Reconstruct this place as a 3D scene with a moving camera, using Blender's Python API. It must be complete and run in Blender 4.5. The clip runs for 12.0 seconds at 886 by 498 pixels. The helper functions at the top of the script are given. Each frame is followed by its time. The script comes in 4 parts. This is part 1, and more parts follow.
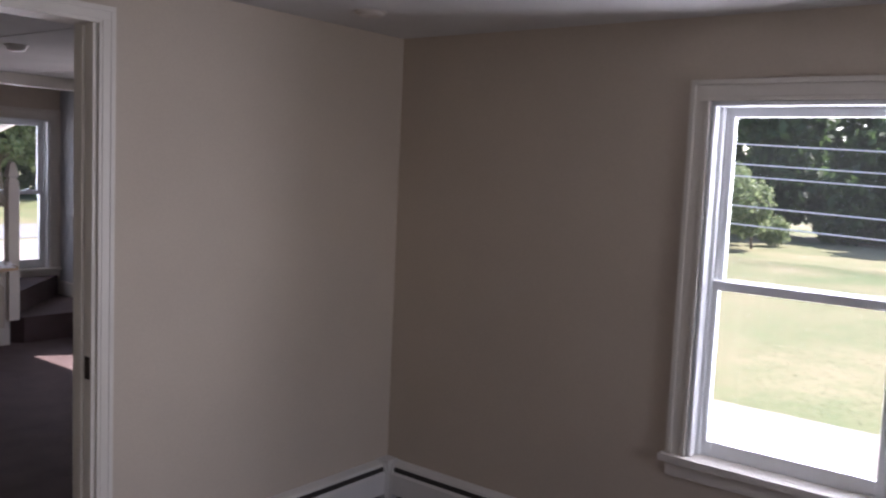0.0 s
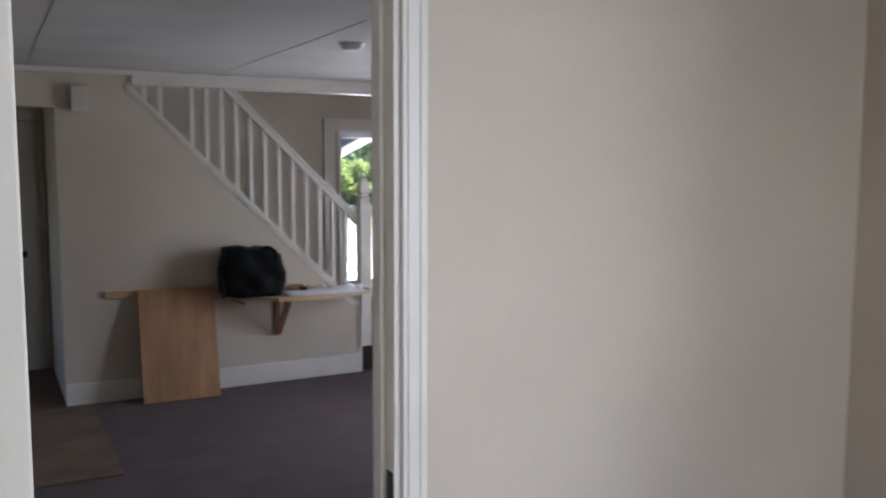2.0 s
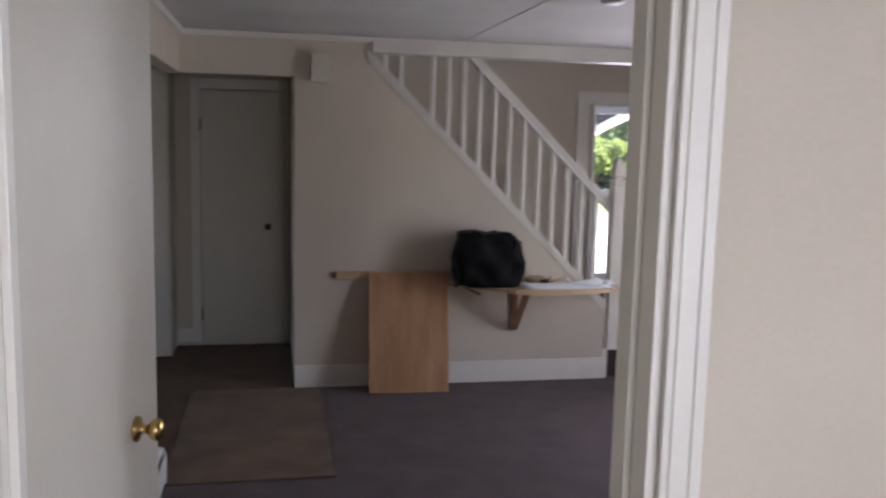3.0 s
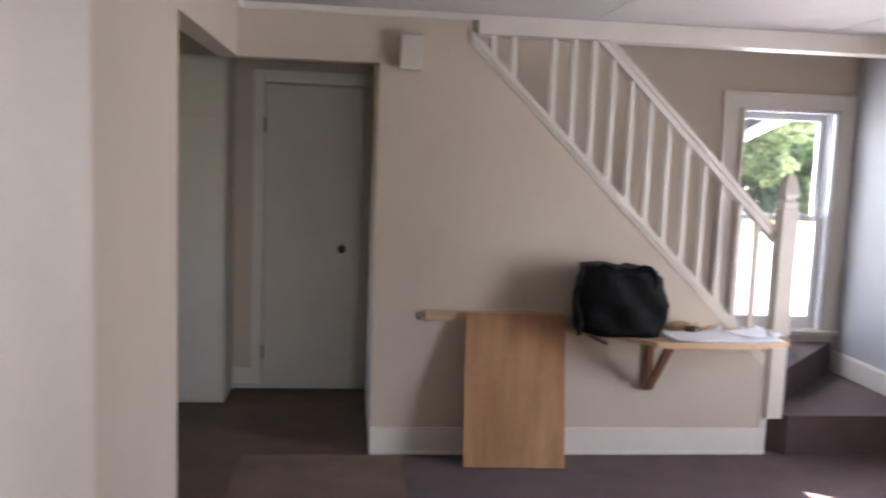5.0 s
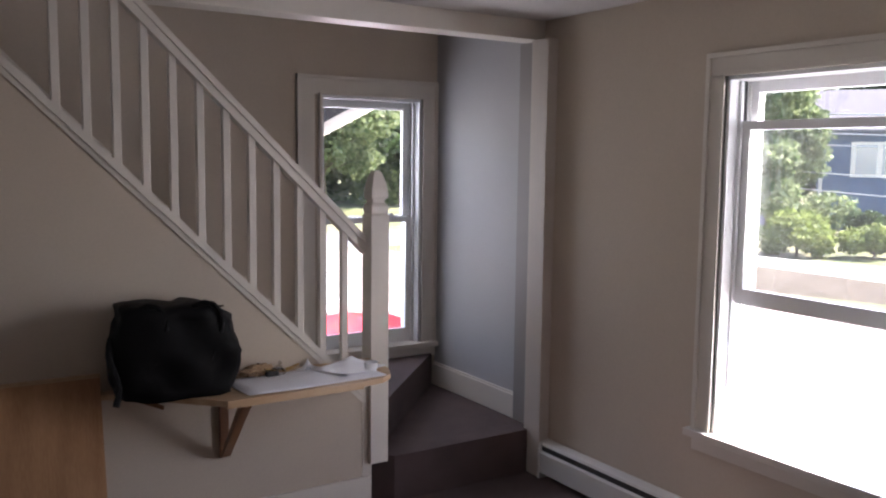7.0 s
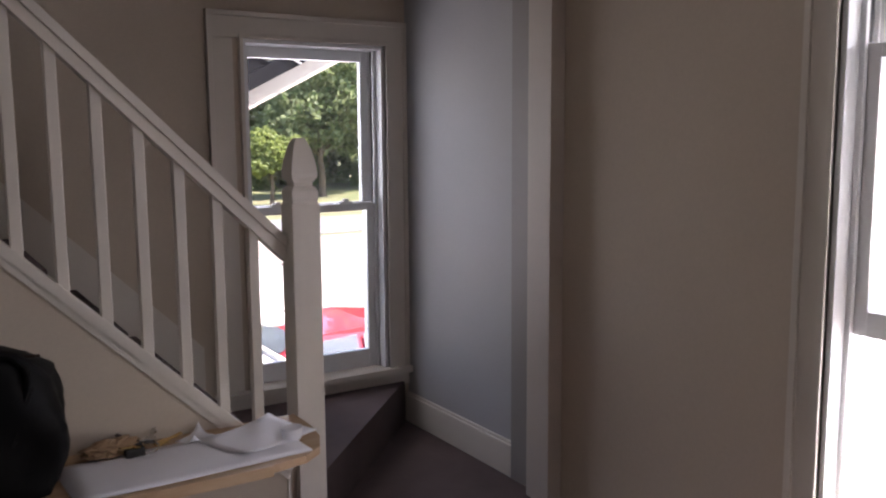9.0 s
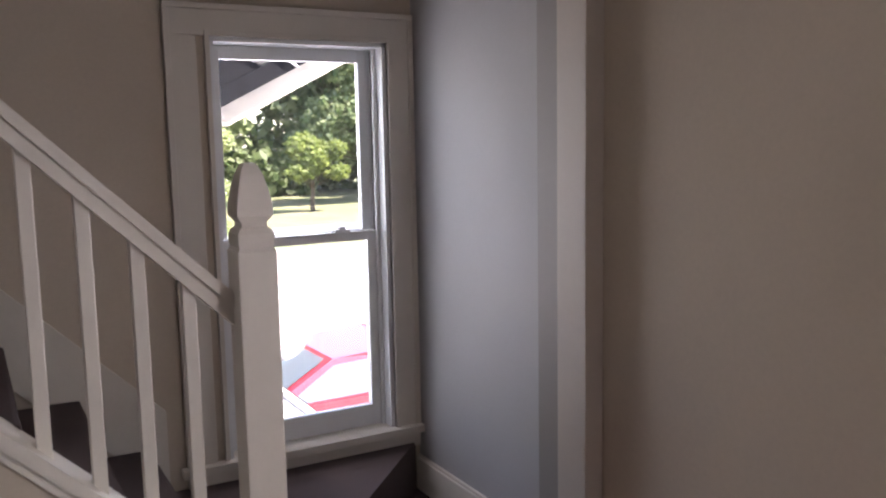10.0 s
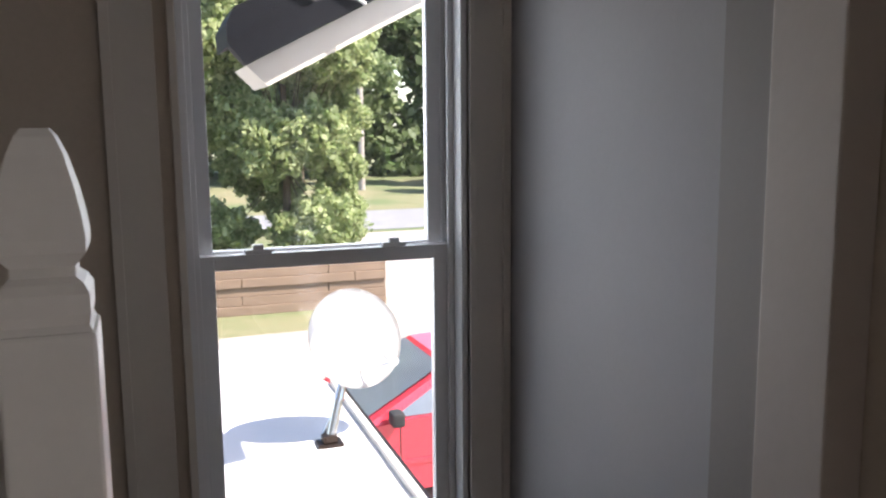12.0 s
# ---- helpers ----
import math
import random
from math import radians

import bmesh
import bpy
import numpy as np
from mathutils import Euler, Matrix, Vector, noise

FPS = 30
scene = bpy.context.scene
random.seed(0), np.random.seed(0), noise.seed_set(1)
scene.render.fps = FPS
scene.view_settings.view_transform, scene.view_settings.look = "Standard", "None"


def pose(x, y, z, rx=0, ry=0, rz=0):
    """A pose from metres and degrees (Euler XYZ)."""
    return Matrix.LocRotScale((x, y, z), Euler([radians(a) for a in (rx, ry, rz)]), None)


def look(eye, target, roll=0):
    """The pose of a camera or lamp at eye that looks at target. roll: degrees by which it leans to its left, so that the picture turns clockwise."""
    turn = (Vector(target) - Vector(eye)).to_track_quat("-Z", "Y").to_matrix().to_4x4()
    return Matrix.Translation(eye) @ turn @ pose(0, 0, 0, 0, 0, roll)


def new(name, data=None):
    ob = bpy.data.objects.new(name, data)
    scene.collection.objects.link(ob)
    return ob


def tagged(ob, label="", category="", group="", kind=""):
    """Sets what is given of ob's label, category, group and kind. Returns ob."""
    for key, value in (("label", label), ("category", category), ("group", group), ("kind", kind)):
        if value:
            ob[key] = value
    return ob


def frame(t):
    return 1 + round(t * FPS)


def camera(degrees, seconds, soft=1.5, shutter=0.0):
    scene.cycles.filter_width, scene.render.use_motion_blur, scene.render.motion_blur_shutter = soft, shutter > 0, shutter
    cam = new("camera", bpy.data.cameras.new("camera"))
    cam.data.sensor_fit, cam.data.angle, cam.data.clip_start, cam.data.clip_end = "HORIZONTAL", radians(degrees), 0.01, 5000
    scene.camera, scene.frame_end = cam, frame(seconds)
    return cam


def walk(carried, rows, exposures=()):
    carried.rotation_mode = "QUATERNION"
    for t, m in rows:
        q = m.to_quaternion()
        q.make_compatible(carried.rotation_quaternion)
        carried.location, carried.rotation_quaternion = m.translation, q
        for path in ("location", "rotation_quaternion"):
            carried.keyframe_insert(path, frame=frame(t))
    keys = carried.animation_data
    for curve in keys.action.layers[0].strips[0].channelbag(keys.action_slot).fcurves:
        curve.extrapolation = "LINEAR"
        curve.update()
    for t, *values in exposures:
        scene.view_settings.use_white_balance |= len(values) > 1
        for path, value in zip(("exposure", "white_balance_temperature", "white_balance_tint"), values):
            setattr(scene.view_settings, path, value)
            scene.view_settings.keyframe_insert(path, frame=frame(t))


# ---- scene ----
cam = camera(54.7, 12.0, soft=2.1, shutter=0.3)
PATH = [
    (0, (0.760, 0.595, 1.659), (2.326, 1.824, 1.466), 2.6),
    (0.5, (0.924, 0.822, 1.648), (2.381, 2.179, 1.460), 1.4),
    (1, (1.122, 1.006, 1.660), (2.440, 2.496, 1.461), 0.6),
    (1.5, (1.372, 1.308, 1.668), (2.511, 2.940, 1.472), 0.9),
    (2, (1.522, 1.630, 1.654), (2.461, 3.384, 1.451), 0.2),
    (2.5, (1.702, 2.062, 1.669), (2.389, 3.928, 1.453), 0.4),
    (3, (1.814, 2.292, 1.646), (2.203, 4.236, 1.387), 1.4),
    (3.2, (1.854, 2.400, 1.636), (2.121, 4.359, 1.333), 1.5),
    (4.8, (1.808, 3.325, 1.595), (1.898, 5.311, 1.381), 2.3),
    (5, (1.819, 3.491, 1.580), (2.038, 5.466, 1.352), 2.2),
    (5.5, (1.880, 3.785, 1.628), (2.510, 5.664, 1.362), 2.0),
    (6, (1.979, 4.028, 1.611), (2.918, 5.775, 1.353), 1.6),
    (6.5, (2.165, 4.241, 1.592), (3.218, 5.926, 1.366), 1.3),
    (7, (2.338, 4.446, 1.588), (3.407, 6.123, 1.377), 0.7),
    (7.2, (2.365, 4.552, 1.592), (3.461, 6.211, 1.378), 0.4),
    (9, (3.126, 5.417, 1.525), (4.182, 7.096, 1.269), -0.4),
    (9.5, (3.335, 5.726, 1.573), (4.379, 7.414, 1.326), -0.1),
    (10, (3.567, 5.920, 1.570), (4.536, 7.652, 1.320), -1.1),
    (10.5, (3.747, 6.211, 1.546), (4.636, 7.988, 1.321), -1.4),
    (11, (3.895, 6.489, 1.533), (4.710, 8.303, 1.317), -1.3),
    (11.5, (4.098, 6.716, 1.548), (4.806, 8.571, 1.304), -0.7),
    (12, (4.228, 6.904, 1.531), (4.879, 8.773, 1.241), -0.5),
]
walk(cam, [(t, look(eye, target, roll)) for t, eye, target, roll in PATH], [
    (0, 1.75, 6350, 26), (0.5, 1.8, 6750, 30), (1, 2.35, 6050, 17), (1.5, 2.85, 5850, 13), (2, 2.88, 5950, 14), (2.5, 2.95, 6150, 18),
    (3, 3.0, 6200, 19), (5, 3.85, 6500, 21), (5.5, 3.85, 6450, 20), (6, 3.35, 6500, 21), (6.5, 2.8, 6550, 22), (7, 2.5, 6600, 23),
    (9, 2.05, 6850, 25), (9.5, 2.3, 7000, 25), (10.5, 2.6, 6650, 23), (11, 2.3, 6750, 22), (12, 1.65, 6700, 17)])

# ---- light ----
SUN_AZ, SUN_EL = math.atan2(-0.62, 1.0), radians(53)
world = bpy.data.worlds.new("sky")
scene.world = world
world.use_nodes = True
wn, wl = world.node_tree.nodes, world.node_tree.links
sky = wn.new("ShaderNodeTexSky")
sky.sky_type, sky.sun_disc = "NISHITA", False
sky.sun_elevation, sky.sun_rotation = SUN_EL, radians(90) - SUN_AZ
wl.new(sky.outputs[0], wn["Background"].inputs[0])
wn["Background"].inputs[1].default_value = 0.15
sun = new("sun", bpy.data.lights.new("sun", "SUN"))
sun.data.energy, sun.data.angle, sun.data.color = 5.0, radians(0.53), (1.0, 0.95, 0.88)
sun.matrix_world = look((0, 0, 0), (-math.cos(SUN_EL) * math.cos(SUN_AZ), -math.cos(SUN_EL) * math.sin(SUN_AZ), -math.sin(SUN_EL)))


def window_light(name, place, target, width, height, watts):
    """Area lamp for sky light at a window opening, seen or added."""
    lamp = new(name, bpy.data.lights.new(name, "AREA"))
    lamp.data.shape, lamp.data.size, lamp.data.size_y, lamp.data.energy = "RECTANGLE", width, height, watts
    lamp.data.color = (0.86, 0.93, 1.0)
    lamp.matrix_world = look(place, target)
    return lamp


window_light("sky_light_room", (5.30, 6.29, 1.2), (4.0, 6.29, 1.1), 0.75, 1.35, 5.2)
window_light("sky_light_bedroom", (4.18, 1.455, 1.26), (3.0, 1.455, 1.15), 0.66, 1.3, 11)
# Added lamp at an assumed, unseen window, to light the doorway wall.
window_light("added_light_bedroom_back", (2.9, -1.80, 1.26), (2.9, 0.0, 1.15), 0.9, 1.3, 7.2)
# Added lamp at an unseen west opening, to brighten the hall.
window_light("added_light_hall", (-1.75, 8.0, 1.3), (0.5, 8.0, 1.0), 0.8, 1.2, 0.2)
window_light("sky_light_stair", (4.625, 9.06, 1.40), (4.625, 8.0, 1.3), 0.55, 0.95, 2.0)


# ---- materials ----
def material(name, colour, rough=0.6, vary=0.12, scale=6.0, bump=0.1, fine=120.0, metal=0.0, second=None, sheen=0.0, stretch=(1, 1, 1)):
    """Colour with broad stains and fine grain, both in object space."""
    m = bpy.data.materials.new(name)
    m.use_nodes = True
    n, l = m.node_tree.nodes, m.node_tree.links
    b = n["Principled BSDF"]
    co = n.new("ShaderNodeTexCoord")
    mp = n.new("ShaderNodeMapping")
    mp.inputs["Scale"].default_value = stretch
    l.new(co.outputs["Object"], mp.inputs[0])
    big, small = n.new("ShaderNodeTexNoise"), n.new("ShaderNodeTexNoise")
    big.inputs["Scale"].default_value, big.inputs["Detail"].default_value = scale, 5
    small.inputs["Scale"].default_value, small.inputs["Detail"].default_value = fine, 3
    l.new(mp.outputs[0], big.inputs["Vector"]), l.new(mp.outputs[0], small.inputs["Vector"])
    add = n.new("ShaderNodeMath")
    add.operation = "MULTIPLY_ADD"
    add.inputs[1].default_value = 0.35
    l.new(small.outputs["Fac"], add.inputs[0]), l.new(big.outputs["Fac"], add.inputs[2])
    ramp = n.new("ShaderNodeValToRGB")
    ramp.color_ramp.elements[0].position, ramp.color_ramp.elements[1].position = 0.4, 0.95
    low = second or tuple(c * (1 - vary) for c in colour)
    high = colour if second else tuple(min(1, c * (1 + vary * 0.6)) for c in colour)
    ramp.color_ramp.elements[0].color, ramp.color_ramp.elements[1].color = (*low, 1), (*high, 1)
    l.new(add.outputs[0], ramp.inputs[0]), l.new(ramp.outputs[0], b.inputs["Base Color"])
    b.inputs["Roughness"].default_value, b.inputs["Metallic"].default_value = rough, metal
    b.inputs["Sheen Weight"].default_value = sheen
    if bump:
        bp = n.new("ShaderNodeBump")
        bp.inputs["Strength"].default_value, bp.inputs["Distance"].default_value = bump, 0.01
        l.new(add.outputs[0], bp.inputs["Height"]), l.new(bp.outputs[0], b.inputs["Normal"])
    return m


def glass_material(name, tint=(1, 1, 1), rough=0.0, dirt=0.002):
    m = bpy.data.materials.new(name)
    m.use_nodes = True
    n, l = m.node_tree.nodes, m.node_tree.links
    out = n["Material Output"]
    clear, gloss, mix, fres = n.new("ShaderNodeBsdfTransparent"), n.new("ShaderNodeBsdfGlossy"), n.new("ShaderNodeMixShader"), n.new("ShaderNodeFresnel")
    clear.inputs[0].default_value = (*tint, 1)
    gloss.inputs["Roughness"].default_value = rough
    fres.inputs[0].default_value = 1.45
    dust, veil, smear = n.new("ShaderNodeBsdfTranslucent"), n.new("ShaderNodeMixShader"), n.new("ShaderNodeTexNoise")
    smear.inputs["Scale"].default_value, smear.inputs["Detail"].default_value = 3.0, 6
    amount = n.new("ShaderNodeMath")
    amount.operation = "MULTIPLY"
    amount.inputs[1].default_value = dirt * 2
    co = n.new("ShaderNodeTexCoord")
    l.new(co.outputs["Object"], smear.inputs["Vector"])
    l.new(smear.outputs["Fac"], amount.inputs[0]), l.new(amount.outputs[0], veil.inputs[0])
    l.new(clear.outputs[0], veil.inputs[1]), l.new(dust.outputs[0], veil.inputs[2])
    l.new(fres.outputs[0], mix.inputs[0]), l.new(veil.outputs[0], mix.inputs[1]), l.new(gloss.outputs[0], mix.inputs[2])
    l.new(mix.outputs[0], out.inputs[0])
    return m


WALL = material("beige_wall_paint", (0.56, 0.48, 0.392), 0.72, 0.11, 1.1, 0.06, 90)
CEIL = material("ceiling_paint", (0.60, 0.58, 0.56), 0.9, 0.10, 2.2, 0.25, 60)
# The shade behind the upright stair board is put into this colour.
JAMBSHADE = material("shaded_grey_beige", (0.30, 0.28, 0.26), 0.6, 0.07, 2, 0.05, 80)
GREYWALL = material("cool_grey_wall_paint", (0.42, 0.415, 0.42), 0.7, 0.06, 1.8, 0.06, 90)
WHITE = material("white_gloss_paint", (0.70, 0.655, 0.59), 0.38, 0.06, 5, 0.05, 70)
CREAM = material("cream_paint", (0.60, 0.545, 0.49), 0.5, 0.06, 3, 0.1, 60)
VINYL = material("white_vinyl", (0.82, 0.83, 0.84), 0.35, 0.04, 4, 0.02, 60)
DOORPAINT = material("cream_door_paint", (0.60, 0.55, 0.47), 0.45, 0.08, 3, 0.05, 80)
CARPET = material("brown_carpet", (0.122, 0.082, 0.080), 0.95, 0.30, 5, 0.9, 420, second=(0.074, 0.050, 0.050), sheen=0.04)
RUGMAT = material("tan_rug_pile", (0.20, 0.125, 0.076), 0.95, 0.2, 4, 0.8, 350, second=(0.10, 0.062, 0.039), sheen=0.03)
PLY = material("plywood", (0.50, 0.285, 0.145), 0.5, 0.2, 2.2, 0.10, 30, second=(0.27, 0.125, 0.052), stretch=(5, 5, 0.9))
SHELFWOOD = material("shelf_pine", (0.56, 0.40, 0.26), 0.5, 0.2, 4, 0.1, 50, second=(0.42, 0.26, 0.14), stretch=(0.7, 7, 7))
BRACKETWOOD = material("stained_bracket_wood", (0.22, 0.10, 0.045), 0.5, 0.2, 6, 0.1, 60, second=(0.13, 0.055, 0.025))
BRASS = material("brass", (0.72, 0.50, 0.20), 0.22, 0.08, 20, 0.02, 100, metal=1.0)
DARKMETAL = material("dark_bronze", (0.05, 0.035, 0.028), 0.4, 0.1, 20, 0.02, 100, metal=0.8)
HEATER = material("heater_enamel", (0.72, 0.70, 0.67), 0.4, 0.06, 4, 0.03, 60)
FIN = material("heater_fins", (0.035, 0.03, 0.028), 0.6, 0.2, 30, 0.1, 200)
BAGCLOTH = material("black_nylon", (0.0045, 0.0045, 0.005), 0.55, 0.3, 9, 0.35, 260)
BAGCLOTH.node_tree.nodes["Principled BSDF"].inputs["Specular IOR Level"].default_value = 0.13
PAPER = material("white_paper", (0.80, 0.80, 0.84), 0.7, 0.03, 8, 0.03, 90)
KRAFT = material("brown_wrapping_paper", (0.40, 0.27, 0.16), 0.8, 0.15, 12, 0.25, 60, second=(0.26, 0.16, 0.09))
KEYSTEEL = material("steel", (0.55, 0.55, 0.55), 0.25, 0.1, 20, 0.02, 90, metal=1.0)
TRACK = material("shaded_jamb_liner", (0.06, 0.06, 0.065), 0.6, 0.1, 10, 0.0, 60)
GLASS = glass_material("window_glass", (0.97, 0.98, 0.98))
GRASS = material("lawn_soil", (0.215, 0.180, 0.105), 0.95, 0.35, 0.30, 0.02, 3, second=(0.065, 0.108, 0.032))
SAND = material("dry_sandy_soil", (0.095, 0.080, 0.060), 0.95, 0.3, 0.8, 0.3, 20, second=(0.06, 0.05, 0.036))
BLADE = material("grass_blades", (0.14, 0.15, 0.065), 0.8, 0.4, 0.3, 0.0, 8, second=(0.08, 0.11, 0.036))
CONCRETE = material("sunlit_concrete", (0.31, 0.275, 0.245), 0.85, 0.18, 1.2, 0.3, 60)
ASPHALT = material("road_asphalt", (0.20, 0.20, 0.205), 0.9, 0.2, 1.5, 0.3, 120)
DECKMAT = material("pale_roof_membrane", (0.58, 0.57, 0.55), 0.8, 0.12, 2, 0.25, 90)
SIDING = material("white_siding", (0.72, 0.72, 0.70), 0.6, 0.08, 2, 0.05, 40)
BLUESIDING = material("blue_siding", (0.055, 0.105, 0.185), 0.6, 0.12, 2, 0.05, 40)
SHINGLE = material("roof_shingle", (0.10, 0.10, 0.11), 0.9, 0.3, 4, 0.5, 60)
BARK = material("bark", (0.12, 0.09, 0.06), 0.9, 0.3, 8, 0.8, 60)
POLEWOOD = material("weathered_pole", (0.36, 0.32, 0.28), 0.85, 0.2, 5, 0.3, 60)
RETAIN = material("brown_retaining_timber", (0.23, 0.16, 0.11), 0.85, 0.25, 5, 0.4, 60, stretch=(0.5, 4, 4))
CARRED = material("red_car_paint", (0.52, 0.03, 0.05), 0.3, 0.05, 3, 0.0, 60)
CARRED.node_tree.nodes["Principled BSDF"].inputs["Coat Weight"].default_value = 1.0
TYRE = material("tyre_rubber", (0.02, 0.02, 0.02), 0.8, 0.2, 20, 0.1, 100)
# Sky glare on the glass is put into this pale base colour.
CARGLASS = material("glare_pale_glass", (0.27, 0.32, 0.36), 0.05, 0.1, 3, 0.0, 40)
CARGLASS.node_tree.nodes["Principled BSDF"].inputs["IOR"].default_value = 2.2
GUTTERMAT = material("black_eave_colour", (0.008, 0.009, 0.013), 0.6, 0.2, 5, 0.05, 60)
GUTTERMAT.node_tree.nodes["Principled BSDF"].inputs["Specular IOR Level"].default_value = 0.15
HALLFLOOR = material("brown_hall_floor", (0.140, 0.082, 0.050), 0.7, 0.3, 4, 0.4, 200, second=(0.075, 0.045, 0.029))
DISHMAT = material("dish_grey", (0.74, 0.74, 0.73), 0.45, 0.05, 6, 0.02, 60)
WIREMAT = material("cable_white", (0.6, 0.6, 0.62), 0.5, 0.1, 6, 0.0, 60)


def leaf_material(name, a, b):
    m = bpy.data.materials.new(name)
    m.use_nodes = True
    n, l = m.node_tree.nodes, m.node_tree.links
    p = n["Principled BSDF"]
    geo, ramp = n.new("ShaderNodeNewGeometry"), n.new("ShaderNodeValToRGB")
    ramp.color_ramp.elements[0].color, ramp.color_ramp.elements[1].color = (*a, 1), (*b, 1)
    l.new(geo.outputs["Random Per Island"], ramp.inputs[0]), l.new(ramp.outputs[0], p.inputs["Base Color"])
    p.inputs["Roughness"].default_value = 0.55
    tr, mix = n.new("ShaderNodeBsdfTranslucent"), n.new("ShaderNodeMixShader")
    l.new(ramp.outputs[0], tr.inputs[0])
    mix.inputs[0].default_value = 0.6
    l.new(p.outputs[0], mix.inputs[1]), l.new(tr.outputs[0], mix.inputs[2])
    l.new(mix.outputs[0], n["Material Output"].inputs[0])
    return m


LEAFSUN = leaf_material("bright_green_leaves", (0.20, 0.27, 0.10), (0.52, 0.57, 0.30))
LEAF = leaf_material("green_leaves", (0.10, 0.16, 0.06), (0.32, 0.38, 0.20))
LEAFDARK = leaf_material("deep_green_leaves", (0.03, 0.065, 0.025), (0.09, 0.15, 0.05))
LEAFLIGHT = leaf_material("yellow_green_leaves", (0.15, 0.21, 0.05), (0.32, 0.38, 0.12))


# ---- mesh helpers ----
def finish(name, bm, mat, bevel=0.0, smooth=False):
    if bevel:
        bmesh.ops.bevel(bm, geom=[e for e in bm.edges if len(e.link_faces) == 2 and e.calc_face_angle(0) > 0.5],
                        offset=bevel, segments=2, profile=0.6, affect="EDGES", clamp_overlap=True)
    bmesh.ops.recalc_face_normals(bm, faces=bm.faces)
    me = bpy.data.meshes.new(name)
    bm.to_mesh(me)
    bm.free()
    if smooth:
        me.polygons.foreach_set("use_smooth", [True] * len(me.polygons))
    for x in (mat if isinstance(mat, (list, tuple)) else [mat]):
        me.materials.append(x)
    return me


def part(name, bm, mat, parent=None, label="", bevel=0.0, smooth=False):
    """Links a bmesh as one mesh object under a thing or a part."""
    ob = new(name, finish(name, bm, mat, bevel, smooth))
    ob.parent = parent
    return tagged(ob, label)


def thing(name, label, category, at=None, group="", kind=""):
    ob = new(name)
    ob.empty_display_size = 0.1
    if at is not None:
        ob.matrix_world = at
    return tagged(ob, label, category, group, kind)


def box(lo, hi, bm=None):
    """A box from corner lo to corner hi, added to bm."""
    bm = bm or bmesh.new()
    m = Matrix.Translation([(a + b) / 2 for a, b in zip(lo, hi)]) @ Matrix.Diagonal((*[abs(b - a) for a, b in zip(lo, hi)], 1))
    bmesh.ops.create_cube(bm, size=1, matrix=m)
    return bm


def rod(a, b, r, bm=None, seg=12, r2=None):
    """A round bar from a to b."""
    bm = bm or bmesh.new()
    a, b = Vector(a), Vector(b)
    d = b - a
    m = Matrix.Translation((a + b) / 2) @ d.to_track_quat("Z", "Y").to_matrix().to_4x4()
    bmesh.ops.create_cone(bm, cap_ends=True, segments=seg, radius1=r, radius2=r if r2 is None else r2, depth=d.length, matrix=m)
    return bm


def prism(outline, axis, lo, hi, bm=None):
    """A flat outline, swept along an axis from lo to hi. Outline in the other two axes, in xyz order."""
    bm = bm or bmesh.new()
    n = "xyz".index(axis)

    def corner(p, v):
        q = list(p)
        q.insert(n, v)
        return q
    one = [bm.verts.new(corner(p, lo)) for p in outline]
    two = [bm.verts.new(corner(p, hi)) for p in outline]
    bm.faces.new(one), bm.faces.new(list(reversed(two)))
    for k in range(len(one)):
        j = (k + 1) % len(one)
        bm.faces.new((one[k], two[k], two[j], one[j]))
    return bm


def tube(points, r, bm=None, seg=8):
    """One continuous round strand through the points."""
    bm = bm or bmesh.new()
    rings = []
    for k, p in enumerate(points):
        d = (Vector(points[min(k + 1, len(points) - 1)]) - Vector(points[max(k - 1, 0)])).normalized()
        q = d.to_track_quat("Z", "Y").to_matrix()
        rings.append([bm.verts.new(Vector(p) + q @ Vector((r * math.cos(2 * math.pi * j / seg), r * math.sin(2 * math.pi * j / seg), 0))) for j in range(seg)])
    for a, b in zip(rings, rings[1:]):
        for j in range(seg):
            bm.faces.new((a[j], a[(j + 1) % seg], b[(j + 1) % seg], b[j]))
    bm.faces.new(list(reversed(rings[0]))), bm.faces.new(rings[-1])
    return bm


def lathe(profile, bm=None, seg=20, at=None):
    """Turns a profile of (radius, height) round the z axis."""
    bm = bm or bmesh.new()
    rings = []
    for r, z in profile:
        rings.append([bm.verts.new((max(r, 1e-4) * math.cos(2 * math.pi * k / seg), max(r, 1e-4) * math.sin(2 * math.pi * k / seg), z)) for k in range(seg)])
    for a, b in zip(rings, rings[1:]):
        for k in range(seg):
            bm.faces.new((a[k], a[(k + 1) % seg], b[(k + 1) % seg], b[k]))
    bm.faces.new(rings[0]), bm.faces.new(list(reversed(rings[-1])))
    if at is not None:
        bmesh.ops.transform(bm, matrix=at, verts=bm.verts)
    return bm


def setting(name, bm, mat, label, category, bevel=0.0):
    ob = new(name, finish(name, bm, mat, bevel))
    return tagged(ob, label, category, kind="structure")


# ---- the large structure ----
YD0, YD1 = 3.38, 3.50          # wall between the rooms
YS0, YS1 = 7.81, 7.91          # wall under the stairs
XL, XR, XB = 1.257, 5.05, 3.93  # left wall, outer wall, outer wall of the small room
YW = 8.785                      # back wall of the stairs
ZC = 2.26                       # ceiling
DX0, DX1, DZ = 1.465, 2.35, 2.11
W1 = dict(lo=1.12, hi=1.83, z0=0.57, z1=1.945)   # small room window
W2 = dict(lo=5.90, hi=6.68, z0=0.50, z1=1.915)  # front room window
W3 = dict(lo=4.305, hi=4.945, z0=0.485, z1=1.925)  # stair window
